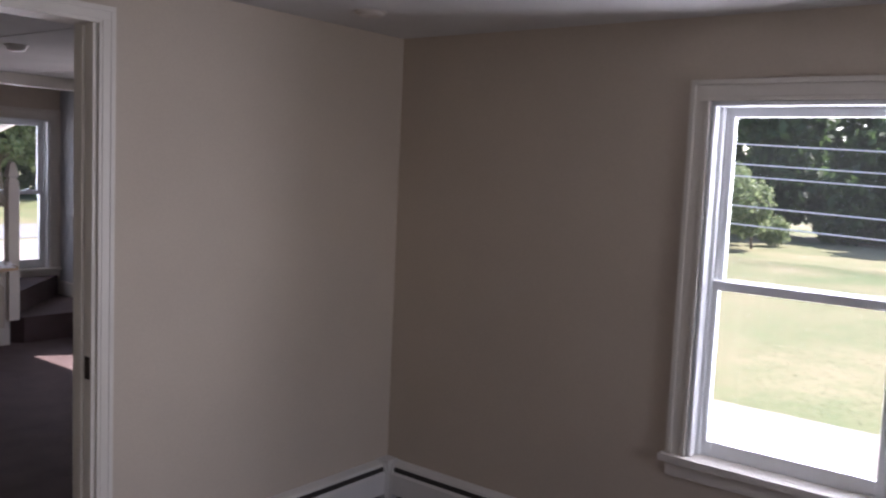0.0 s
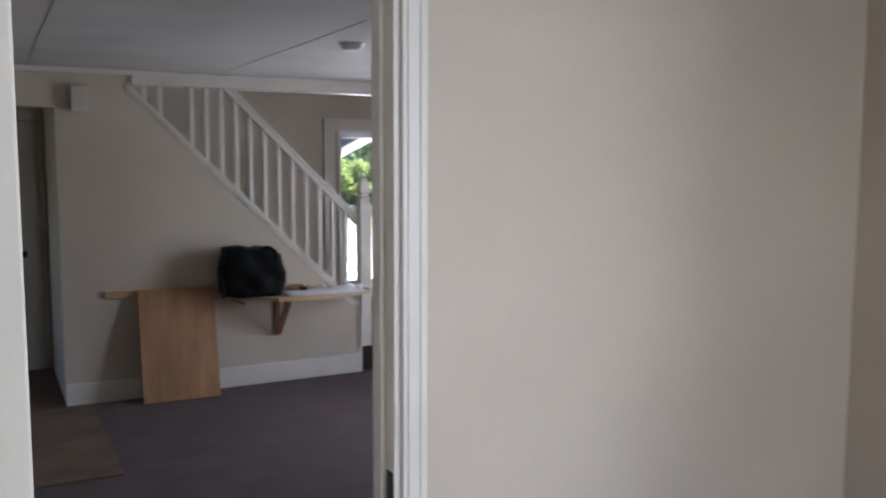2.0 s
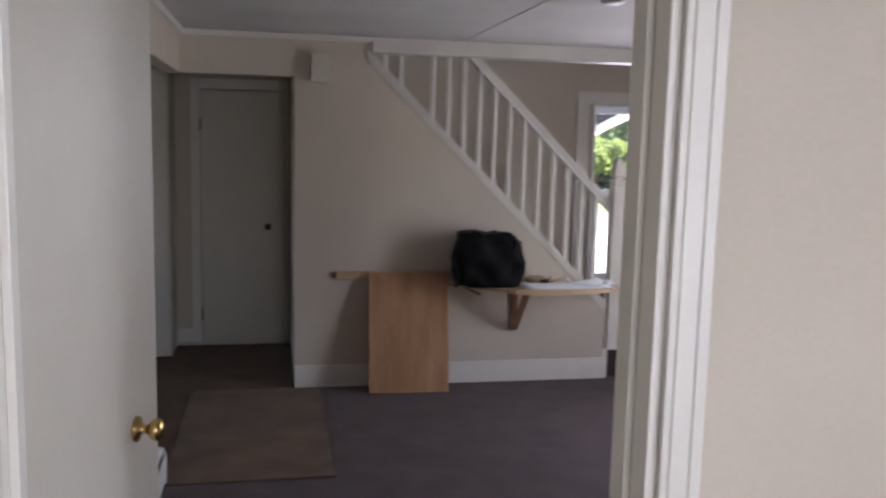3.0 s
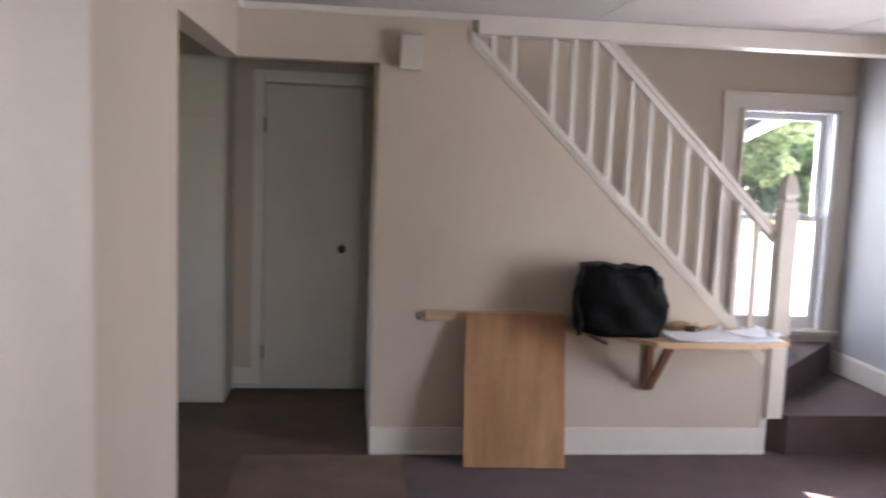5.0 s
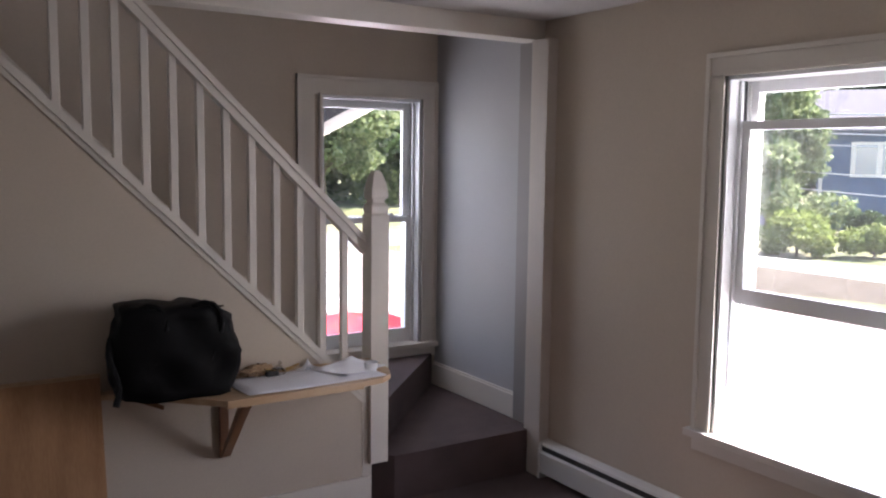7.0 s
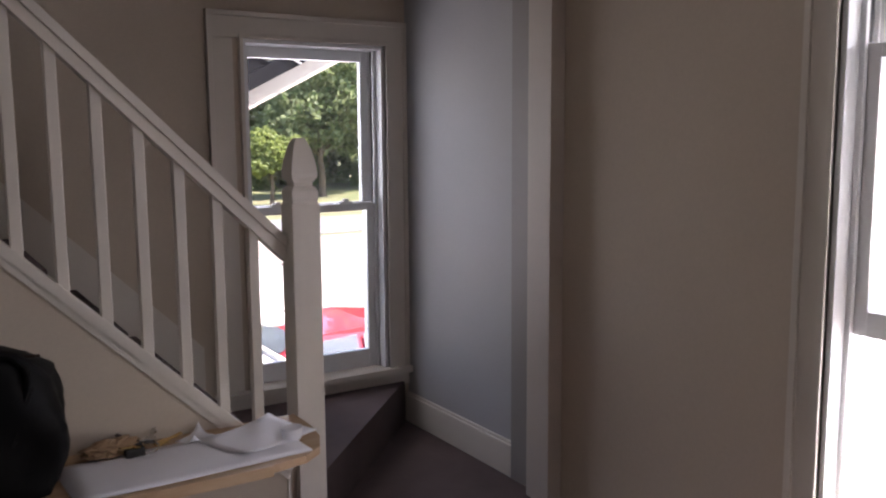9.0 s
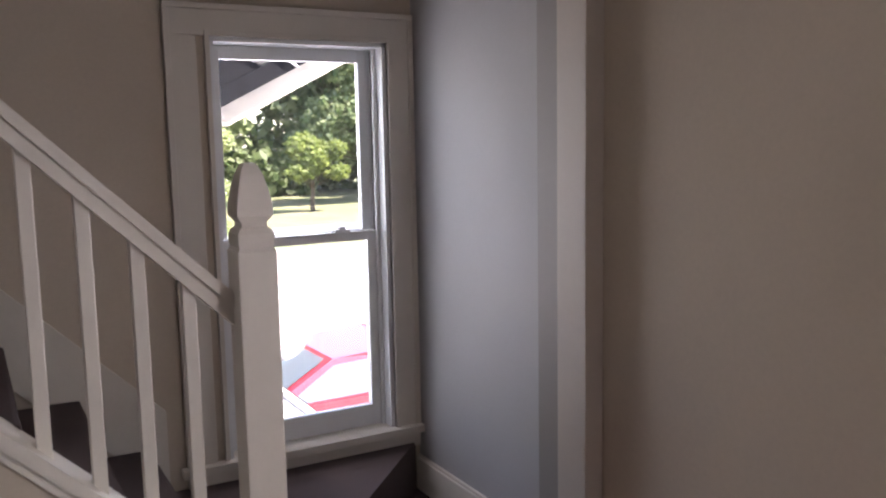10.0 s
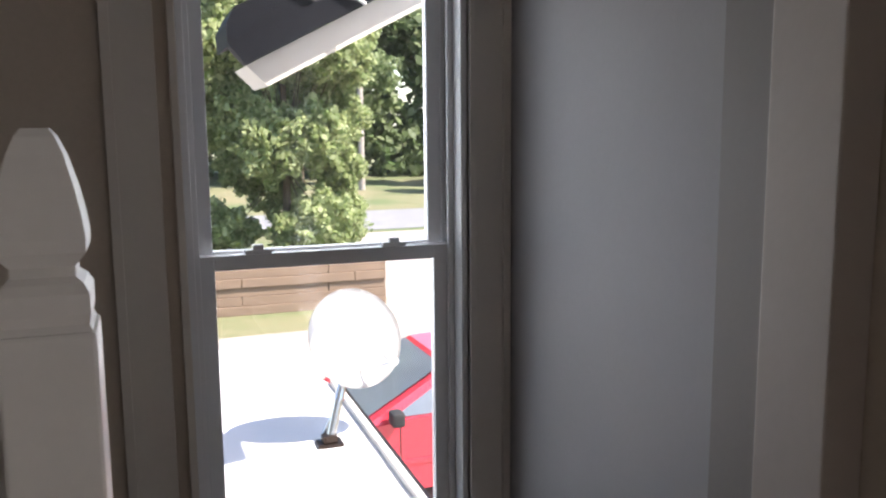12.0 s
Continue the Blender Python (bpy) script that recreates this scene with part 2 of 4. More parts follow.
W4 = dict(lo=2.40, hi=3.40, z0=0.57, z1=1.945)  # unseen window behind the start, added for light
BACK, WEST = -1.6, -1.6


def pierced(axis, face, back, lo, hi, z0, z1, hole):
    """A wall between two planes with one opening through it, as one closed mesh."""
    bm = bmesh.new()

    def corner(u, z, d):
        return bm.verts.new((d, u, z) if axis == "x" else (u, d, z))
    if hole["z0"] <= z0:
        line = [(lo, z0), (hole["lo"], z0), (hole["lo"], hole["z1"]), (hole["hi"], hole["z1"]), (hole["hi"], z0), (hi, z0), (hi, z1), (lo, z1)]
        one, two = [corner(u, z, face) for u, z in line], [corner(u, z, back) for u, z in line]
        bm.faces.new(one), bm.faces.new(list(reversed(two)))
        for k in range(8):
            bm.faces.new((one[k], two[k], two[(k + 1) % 8], one[(k + 1) % 8]))
        return bm
    outer = [(lo, z0), (hi, z0), (hi, z1), (lo, z1)]
    inner = [(hole["lo"], hole["z0"]), (hole["hi"], hole["z0"]), (hole["hi"], hole["z1"]), (hole["lo"], hole["z1"])]
    of, nf = [corner(u, z, face) for u, z in outer], [corner(u, z, face) for u, z in inner]
    ob, nb = [corner(u, z, back) for u, z in outer], [corner(u, z, back) for u, z in inner]
    for k in range(4):
        j = (k + 1) % 4
        for q in ((of[k], of[j], nf[j], nf[k]), (ob[j], ob[k], nb[k], nb[j]), (of[j], of[k], ob[k], ob[j]), (nf[k], nf[j], nb[j], nb[k])):
            bm.faces.new(q)
    return bm


setting("floor", prism([(WEST - 0.1, BACK - 0.1), (4.08, BACK - 0.1), (4.08, 3.40), (XR + 0.15, 3.40), (XR + 0.15, 9.0), (WEST - 0.1, 9.0)], "z", -0.25, 0.0), CARPET, "dark brown wall-to-wall carpet", "floor")
setting("floor_hall", prism([(-1.59, 6.5), (1.33, 6.5), (1.33, 7.77), (1.94, 7.77), (1.94, 9.02), (-1.59, 9.02)], "z", 0.001, 0.008), HALLFLOOR, "dark brown worn floor of the hall", "floor")
setting("ceiling", box((WEST - 0.1, BACK - 0.1, ZC), (XR + 0.15, YS0 - 0.012, ZC + 0.2)), CEIL, "off-white textured plaster ceiling", "ceiling")
setting("ceiling_hall", box((WEST - 0.1, YS0 - 0.010, ZC), (1.95, 9.3, ZC + 0.2)), CEIL, "off-white plaster ceiling of the hall", "ceiling")
setting("ceiling_stairs", box((3.3, YS1 + 0.001, 2.42), (XR, YW, 2.62)), CEIL, "plaster ceiling over the stair landing", "ceiling")
setting("ceiling_stairwell", box((1.0, YS1, 4.2), (3.5, YW, 4.4)), CEIL, "plaster ceiling high over the stairs", "ceiling")
setting("wall_bedroom_window", pierced("x", XB, XB + 0.16, BACK, YD0, 0, ZC, W1), WALL, "beige painted plaster wall with a window", "wall")
setting("wall_bedroom_back", pierced("y", BACK, BACK - 0.1, WEST, XB + 0.16, 0, ZC, W4), WALL, "beige painted wall with an unseen window added for light", "wall")
setting("wall_bedroom_west", box((WEST - 0.1, BACK, 0), (WEST, YD0, ZC)), WALL, "plain beige painted wall", "wall")
setting("wall_door", pierced("y", YD0, YD1, WEST, XR, 0, ZC, dict(lo=DX0, hi=DX1, z0=0, z1=DZ)), WALL, "beige painted wall with a doorway through it", "wall")
setting("wall_room_left", box((XL - 0.1, YD1, 0), (XL, 6.38, ZC)), WALL, "beige painted wall beside the hall opening", "wall")
bm = box((XL - 0.1, 6.38, 2.0), (XL, YS0 + 0.1, ZC))
box((XL, YS0, 2.0), (1.95, YS1, ZC), bm)
setting("wall_hall_header", bm, WALL, "beige painted header over the hall opening", "wall")
setting("wall_front_room", pierced("x", XR, XR + 0.17, YD1, 7.95, 0, 2.7, W2), WALL, "beige painted outer wall with an open window", "wall")
setting("wall_landing", box((XR, 7.951, 0), (XR + 0.17, YW, 2.7)), GREYWALL, "cool grey painted wall beside the stair landing", "wall")
knee = [(1.95, 0), (4.09, 0), (4.09, 0.49), (2.425, 2.118), (2.425, ZC), (1.95, ZC)]
setting("wall_under_stairs", prism(knee, "y", YS0, YS1), WALL, "beige painted wall under the sloping stairs", "wall", 0.004)
setting("wall_understair_end", box((1.95, YS1, 0), (2.05, 9.03, ZC)), WALL, "beige painted wall closing the space under the stairs", "wall")
setting("wall_stair_back", pierced("y", YW, YW + 0.2, 2.05, XR + 0.17, 0, 4.4, W3), WALL, "beige painted stair wall with a window", "wall")
setting("wall_stairwell_front", box((2.427, YS0 + 0.001, 2.27), (XR, YS1, 4.2)), WALL, "plain wall above the stair opening", "wall")
setting("wall_stairwell_end", box((2.05, YS1, 2.4), (2.15, YW, 4.2)), WALL, "plain wall at the top of the stairs", "wall")
setting("wall_hall_back", box((WEST, 9.03, 0), (2.05, 9.13, ZC)), WALL, "beige painted wall at the back of the hall", "wall")
closet = setting("closet_hall", box((0.2, 8.668, 0), (1.09, 9.028, 2.075)), DOORPAINT, "cream painted built-in hall closet", "closet", 0.003)
for a, b in ((0.02, 1.72), (1.735, 2.06)):
    part("closet_door", box((0.66, 8.648, a), (1.08, 8.667, b)), DOORPAINT, closet, bevel=0.003)
# The opening is unseen, cut only to let the added hall lamp in.
setting("wall_hall_west", pierced("x", WEST, WEST - 0.1, YD1, 9.13, 0, ZC, dict(lo=7.6, hi=8.4, z0=0.7, z1=1.9)), WALL, "plain wall at the far end of the hall, with an opening added for light", "wall")
setting("trim_stair_board", box((4.988, 7.690, 0), (XR - 0.001, 7.815, 2.164)), CREAM, "cream painted upright board at the stair opening", "trim", 0.003)
setting("trim_stair_jamb", box((5.028, 7.816, 0.222), (XR - 0.001, 7.962, 2.164)), JAMBSHADE, "band beside the stair opening, shade put into its grey-beige colour", "trim", 0.002)
bm = box((2.43, YS0 - 0.02, 2.165), (XR, YS0 - 0.001, 2.259))
box((2.43, YS0 - 0.001, 2.165), (XR, YS1 + 0.02, 2.268), bm)
setting("stair_header_trim", bm, WHITE, "white painted beam trim over the stair opening", "trim", 0.004)


def run_trim(name, pieces, mat, label, bevel=0.004):
    bm = bmesh.new()
    for lo, hi in pieces:
        box(lo, hi, bm)
    return setting(name, bm, mat, label, "baseboard" if "base" in name else "trim", bevel)


run_trim("baseboard_stairs", [((1.95, YS0 - 0.016, 0), (4.094, YS0 - 0.001, 0.145)), ((1.95, YS0 - 0.022, 0.0), (4.094, YS0 - 0.016, 0.018))], WHITE, "white painted baseboard under the stairs")
run_trim("baseboard_landing", [((XR - 0.018, 7.965, 0.222), (XR - 0.001, YW - 0.003, 0.35)), ((XR - 0.013, 7.965, 0.35), (XR - 0.001, YW - 0.003, 0.362))], WHITE, "white painted baseboard on the stair landing")
run_trim("baseboard_hall", [((1.09, 9.012, 0), (1.21, 9.029, 0.14))], WHITE, "white painted baseboard in the hall")

# crown strip that follows the header and the left wall
run_trim("trim_crown", [((XL + 0.001, YD1, 2.225), (XL + 0.03, YS0 - 0.02, 2.259)), ((XL + 0.03, YS0 - 0.03, 2.225), (2.429, YS0 - 0.001, 2.259))], WHITE, "narrow white crown moulding")


run_trim("trim_ceiling_seams", [((x - 0.02, YD1 + 0.03, ZC - 0.003), (x + 0.02, YS0 - 0.022, ZC - 0.0005)) for x in (1.81, 3.03, 4.25)], CEIL, "low plaster seams across the ceiling", 0.0011)

# ---- doorway ----
def casing(name, lo, hi, top, y, out, label, width=0.06):
    """Moulded casing round an opening: stepped boards on one side of the wall."""
    bm = bmesh.new()
    for a, b, d in ((0.0, width, 0.012), (0.012, width - 0.008, 0.0145), (width - 0.018, width, 0.017)):
        y0, y1 = sorted((y, y + out * d))
        box((lo - b, y0, 0), (lo - a, y1, top + a), bm)
        box((hi + a, y0, 0), (hi + b, y1, top + a), bm)
        box((lo - b, y0, top + a), (hi + b, y1, top + b), bm)
    return setting(name, bm, WHITE, label, "trim", 0.002)


casing("trim_door_bedroom", DX0, DX1, DZ - 0.02, YD0, -1, "white moulded casing round the doorway")
casing("trim_door_room", DX0, DX1, DZ - 0.02, YD1, 1, "white moulded casing round the doorway")
bm = box((DX1 - 0.018, YD0 - 0.002, 0), (DX1 - 0.001, YD1 + 0.002, DZ - 0.02))
box((DX0 + 0.001, YD0 - 0.002, 0), (DX0 + 0.018, YD1 + 0.002, DZ - 0.02), bm)
box((DX0 + 0.001, YD0 - 0.002, DZ - 0.02), (DX1 - 0.001, YD1 + 0.002, DZ - 0.001), bm)
box((DX1 - 0.030, YD0 + 0.045, 0), (DX1 - 0.018, YD0 + 0.08, DZ - 0.03), bm)
box((DX0 + 0.018, YD0 + 0.045, 0), (DX0 + 0.030, YD0 + 0.08, DZ - 0.03), bm)
frame_ob = setting("door_frame", bm, WHITE, "white painted door jamb with stop moulding", "door frame", 0.002)
part("strike_plate", box((DX1 - 0.021, YD0 + 0.006, 0.852), (DX1 - 0.017, YD0 + 0.036, 0.932)), DARKMETAL, frame_ob, "dark worn strike plate")


def knob(parent, mat, at):
    """A round door knob on a rose, along the local z axis."""
    bm = lathe([(0.0, 0.0), (0.031, 0.0), (0.031, 0.006), (0.013, 0.010), (0.011, 0.030), (0.020, 0.036), (0.0275, 0.046), (0.0275, 0.056), (0.020, 0.064), (0.0, 0.066)], seg=20, at=at)
    return part("knob", bm, mat, parent, "polished round door knob", smooth=True)


def door_leaf(name, label, width, height, at, mat, knobs, knob_mat, panels=True, inset=0.065):
    """A panelled leaf: hinge edge at the origin, leaf along +x, faces at +-y."""
    ob = thing(name, label, "door", at, kind="structure")
    th = 0.018
    stile, bm = 0.11, bmesh.new()
    if panels:
        bm = box((0, -th, 0.008), (stile, th, height))
        box((width - stile, -th, 0.008), (width, th, height), bm)
        rails = [(0.008, 0.22), (0.82, 0.98), (1.52, 1.62), (height - 0.12, height)]
        for a, b in rails:
            box((stile, -th, a), (width - stile, th, b), bm)
        mid = width / 2
        for (_, a), (b, _) in zip(rails, rails[1:]):
            box((mid - 0.05, -th, a), (mid + 0.05, th, b), bm)
        part("leaf", bm, mat, ob, bevel=0.003)
        for (_, a), (b, _) in zip(rails, rails[1:]):
            for u, v in ((stile, mid - 0.05), (mid + 0.05, width - stile)):
                p = box((u, -0.007, a), (v, 0.007, b))
                box((u + 0.035, -0.013, a + 0.035), (v - 0.035, 0.013, b - 0.035), p)
                part("door_panel", p, mat, ob, bevel=0.004)
    else:
        part("leaf", box((0, -th, 0.008), (width, th, height)), mat, ob, bevel=0.003)
    for side in knobs:
        knob(ob, knob_mat, pose(width - inset, side * th, 0.93, -90 * side))
    for z in (0.25, height - 0.25):
        part("hinge", rod((-0.004, -th, z - 0.045), (-0.004, -th, z + 0.045), 0.006), knob_mat, ob)
    return ob


door_leaf("door_bedroom", "cream painted panelled door standing open into the small room", 0.85, 2.03, pose(DX0 + 0.012, YD0 - 0.022, 0, 0, 0, -86.2), DOORPAINT, (-1, 1), BRASS)
door_leaf("door_side", "white painted flat door ajar with a brass knob", 0.82, 2.03, pose(1.332, 3.735, 0, 0, 0, 78.0), DOORPAINT, (-1,), BRASS, panels=False, inset=0.15)
hall_door = door_leaf("door_hall", "cream painted closed door at the back of the hall", 0.62, 1.95, pose(1.285, 9.008, 0), DOORPAINT, (), DARKMETAL, panels=False)
part("lever", rod((0.49, -0.02, 0.93), (0.49, -0.06, 0.93), 0.026, seg=16), DARKMETAL, hall_door, "dark door knob")
bm = box((1.21, 9.0, 0), (1.275, 9.028, 2.04))
box((1.908, 9.0, 0), (1.945, 9.028, 2.04), bm)
box((1.276, 9.0, 1.965), (1.907, 9.028, 2.04), bm)
setting("trim_hall_door", bm, WHITE, "white painted casing of the hall door", "trim", 0.003)


# ---- windows ----
def window(name, label, w, h, at, case=0.09, lift=0.0, wall=0.16, apron=0.06, recess=0.08, storm=False, locks=False, case_left=None, meet=0.0, st=0.045, bottom=0.062):
    """A double-hung window. Local x along the wall, y outwards, z up from the opening's foot; y = 0 is the wall's inner face."""
    ob = thing(name, label, "window", at, kind="structure")
    f = bmesh.new()
    left = case_left or case
    for a, b, c, d in ((0, case, left, 0.014), (0, 0.016, 0.016, 0.020), (case - 0.02, case, left, 0.022)):
        box((-w / 2 - c, -d, 0), (-w / 2 - a - c + b, 0.0, h + a), f)
        box((w / 2 + a, -d, 0), (w / 2 + b, 0.0, h + a), f)
        box((-w / 2 - c, -d, h + a), (w / 2 + b, 0.0, h + b), f)
    part("casing", f, WHITE, ob, bevel=0.002)
    j = box((-w / 2, -0.002, 0), (-w / 2 + 0.016, wall, h))
    box((w / 2 - 0.016, -0.002, 0), (w / 2, wall, h), j)
    box((-w / 2, -0.002, h - 0.016), (w / 2, wall, h), j)
    for s in (-1, 1):
        box((s * (w / 2 - 0.016), recess - 0.030, 0), (s * (w / 2 - 0.030), recess - 0.016, h - 0.016), j)
        box((s * (w / 2 - 0.016), recess + 0.026, 0), (s * (w / 2 - 0.028), recess + 0.034, h - 0.016), j)
    part("jamb", j, VINYL, ob, bevel=0.0015)
    s = box((-w / 2 - left - 0.02, -0.045, -0.024), (w / 2 + case + 0.02, -0.0005, 0.005))
    box((-w / 2 + 0.001, -0.0005, 0.0006), (w / 2 - 0.001, wall + 0.03, 0.005), s)
    part("window_sill", s, WHITE, ob, bevel=0.006)
    part("apron", box((-w / 2 - left, -0.014, -0.024 - apron), (w / 2 + case, -0.0005, -0.0245)), WHITE, ob, bevel=0.003)
    for u in (-1, 1):
        # Jamb liner strips; the track's shadow is put into their dark colour.
        part("jamb_track", box((u * (w / 2 - 0.0155), recess - 0.012, h / 2 + 0.02), (u * (w / 2 - 0.0225), recess + 0.012, h - 0.018)), TRACK, ob, "jamb track, shadow put into its dark colour")
    half = (h - 0.016) / 2 + 0.015
    iw = w - 0.034

    def sash(z, y, bottom, top, half):
        q = box((-iw / 2, y - 0.014, z), (-iw / 2 + st, y + 0.014, z + half))
        box((iw / 2 - st, y - 0.014, z), (iw / 2, y + 0.014, z + half), q)
        box((-iw / 2 + st, y - 0.014, z), (iw / 2 - st, y + 0.014, z + bottom), q)
        box((-iw / 2 + st, y - 0.014, z + half - top), (iw / 2 - st, y + 0.014, z + half), q)
        sa = part("sash", q, VINYL, ob, bevel=0.002)
        g = part("pane", box((-iw / 2 + st - 0.004, y - 0.002, z + bottom - 0.004), (iw / 2 - st + 0.004, y + 0.002, z + half - top + 0.004)), GLASS, sa)
        g.visible_shadow = False
        return sa

    low = sash(lift, recess, bottom, 0.034, half + meet)
    sash(h - 0.016 - half + meet, recess + 0.044, 0.034, st, half - meet)
    if locks:
        for u in (-0.16, 0.16):
            k = box((u - 0.03, recess - 0.012, lift + half + meet), (u + 0.03, recess + 0.014, lift + half + meet + 0.010))
            box((u - 0.012, recess - 0.010, lift + half + meet + 0.010), (u + 0.012, recess + 0.010, lift + half + meet + 0.020), k)
            part("sash_lock", k, VINYL, low, bevel=0.002)
    if storm:
        y = wall - 0.012
        q = box((-w / 2 + 0.016, y - 0.008, h / 2 - 0.03), (w / 2 - 0.016, y + 0.008, h / 2))
        for sg in (-1, 1):
            box((sg * (w / 2 - 0.016), y - 0.008, 0), (sg * (w / 2 - 0.046), y + 0.008, h), q)
        part("storm_frame", q, VINYL, ob, bevel=0.002)
    return ob


window("window_1", "white double-hung window, closed, in the small room", 0.71, 1.375, pose(XB, 1.475, 0.57, 0, 0, -90), st=0.034, case=0.08)
# Unseen window, assumed so that light reaches the doorway wall.
window("window_4", "white double-hung window, unseen, added in the small room's far wall", 1.0, 1.375, pose(2.9, BACK, 0.57, 0, 0, 180), wall=0.1, recess=0.03)
window("window_2", "white double-hung window with its lower sash raised", 0.78, 1.415, pose(XR, 6.29, 0.50, 0, 0, -90), lift=0.53, wall=0.17, storm=True)
window("window_3", "white double-hung window on the stair landing", 0.64, 1.44, pose(4.625, YW, 0.485), case=0.103, case_left=0.145, meet=0.03, bottom=0.085, wall=0.20, locks=True)

# ---- stairs ----
stairs = thing("staircase", "brown carpeted stairs that turn at a landing", "stairs", kind="structure")
N1, N2 = 0.222, 0.415
part("tread", prism([(4.10, YS1 + 0.012), (4.215, YS0 - 0.03), (4.984, YS0 - 0.03), (4.984, 7.820), (XR - 0.024, 7.820), (XR - 0.003, YW - 0.003), (4.10, YW - 0.003)], "z", 0.001, N1), CARPET, stairs, bevel=0.012)
part("tread", prism([(4.10, YS1 + 0.02), (4.215, YS1 + 0.02), (XR - 0.02, YW - 0.003), (4.10, YW - 0.003)], "z", N1, N2), CARPET, stairs, bevel=0.012)
for n in range(9):
    x, z = 4.04 - 0.2 * n, N2 + 0.2 * n + 0.17
    part("tread", box((x - 0.225 if n < 8 else 2.16, YS1 + 0.004, z - 0.26), (x, YW - 0.02, z)), CARPET, stairs, bevel=0.012)
skirt = [(4.10, 0.42), (4.10, 0.70), (2.2, 2.60), (2.2, 2.23)]
part("skirt_board", prism(skirt, "y", YW - 0.018, YW - 0.001), WHITE, stairs, "white painted skirting along the stairs", bevel=0.003)

# balustrade on the sloping wall
SL = 0.978


def capz(x):
    return 1.04 + (3.547 - x) * SL


def railz(x):
    return 1.148 + (4.099 - x) * SL


balus = thing("stair_balustrade", "white painted stair balustrade with square balusters and one missing", "balustrade", kind="structure")
part("sloping_cap", prism([(4.11, capz(4.11) - 0.02), (4.11, capz(4.11) + 0.02), (2.40, capz(2.40) + 0.02), (2.40, capz(2.40) - 0.02)], "y", YS0 - 0.014, YS1 + 0.014), WHITE, balus, bevel=0.005)
part("fillet", prism([(4.11, capz(4.11) - 0.048), (4.11, capz(4.11) - 0.02), (2.40, capz(2.40) - 0.02), (2.40, capz(2.40) - 0.048)], "y", YS0 - 0.007, YS0 - 0.001), WHITE, balus)
XT = 4.099 - (2.160 - 1.148) / SL
prof = prism([(4.088, railz(4.088)), (4.088, railz(4.088) + 0.052), (XT - 0.06, railz(XT - 0.06) + 0.052), (XT, railz(XT))], "y", 7.832, 7.888)
prism([(4.088, railz(4.088) + 0.044), (4.088, railz(4.088) + 0.078), (XT - 0.08, railz(XT - 0.08) + 0.078), (XT - 0.04, railz(XT - 0.04) + 0.044)], "y", 7.824, 7.896, prof)
part("handrail", prof, WHITE, balus, bevel=0.006)
for n in range(16):
    x = 3.992 - 0.105 * n
    if n == 12 or x < 2.45:
        continue
    zt = min(railz(x) + 0.02, 2.166)
    part("baluster", box((x - 0.015, 7.845, capz(x) + 0.0), (x + 0.015, 7.875, zt)), WHITE, balus, bevel=0.003)
newel = part("newel_post", box((4.087, 7.776, 0.205), (4.177, 7.866, 1.335)), WHITE, balus, bevel=0.004)


def square_turn(levels, cx, cy):
    """Square sections of half-width r at heights z, joined."""
    b = bmesh.new()
    rings = [[b.verts.new((cx + sx * r, cy + sy * r, z)) for sx, sy in ((-1, -1), (1, -1), (1, 1), (-1, 1))] for r, z in levels]
    for p, q in zip(rings, rings[1:]):
        for k in range(4):
            b.faces.new((p[k], p[(k + 1) % 4], q[(k + 1) % 4], q[k]))
    b.faces.new(rings[0]), b.faces.new(rings[-1])
    return b


part("finial", square_turn([(0.042, 1.334), (0.039, 1.342), (0.041, 1.352), (0.041, 1.372), (0.036, 1.382), (0.029, 1.388), (0.029, 1.398), (0.034, 1.404), (0.040, 1.412), (0.041, 1.425), (0.038, 1.45), (0.033, 1.475), (0.025, 1.505), (0.018, 1.522), (0.012, 1.530)], 4.132, 7.821), WHITE, newel, bevel=0.002)
part("corner_bead", box((4.060, YS0 - 0.006, 0.147), (4.092, YS0 - 0.001, 0.69)), WHITE, balus, bevel=0.002)
part("end_board", box((4.092, YS0 - 0.004, 0.0), (4.108, YS1 + 0.004, 0.50)), WHITE, balus, bevel=0.002)


# ---- heaters ----
def heater(name, label, length, at):
    """A baseboard heater: local x along the wall, y out of the wall."""
    ob = thing(name, label, "heater", at)
    part("back_plate", box((0, 0.001, 0.02), (length, 0.008, 0.215)), HEATER, ob)
    part("cover", prism([(0.056, 0.035), (0.064, 0.035), (0.066, 0.150), (0.060, 0.165), (0.054, 0.160), (0.058, 0.148)], "x", 0.012, length - 0.012), HEATER, ob, bevel=0.001)
    part("damper", prism([(0.008, 0.206), (0.008, 0.214), (0.046, 0.204), (0.052, 0.190), (0.046, 0.192), (0.040, 0.199)], "x", 0.012, length - 0.012), HEATER, ob, bevel=0.001)
    part("fin_bank", box((0.02, 0.010, 0.06), (length - 0.02, 0.052, 0.150)), FIN, ob)
    part("slot", box((0.012, 0.008, 0.150), (length - 0.012, 0.050, 0.186)), FIN, ob)
    for a, b in ((0, 0.014), (length - 0.014, length)):
        part("end_cap", prism([(0.0, 0.0), (0.068, 0.0), (0.069, 0.155), (0.055, 0.205), (0.008, 0.217), (0.0, 0.217)], "x", a, b), HEATER, ob, bevel=0.002)
    for child in ob.children:
        child.scale.z = 0.88
    return ob


heater("baseboard_heater", "white enamel baseboard heater under the front window", 3.69, pose(XR - 0.001, 4.0, 0, 0, 0, 90))
heater("baseboard_heater", "white enamel baseboard heater under the small room window", 3.1, pose(XB - 0.001, 0.20, 0, 0, 0, 90))
heater("baseboard_heater", "white enamel baseboard heater on the doorway wall", 1.44, pose(3.86, YD0 - 0.001, 0, 0, 0, 180))
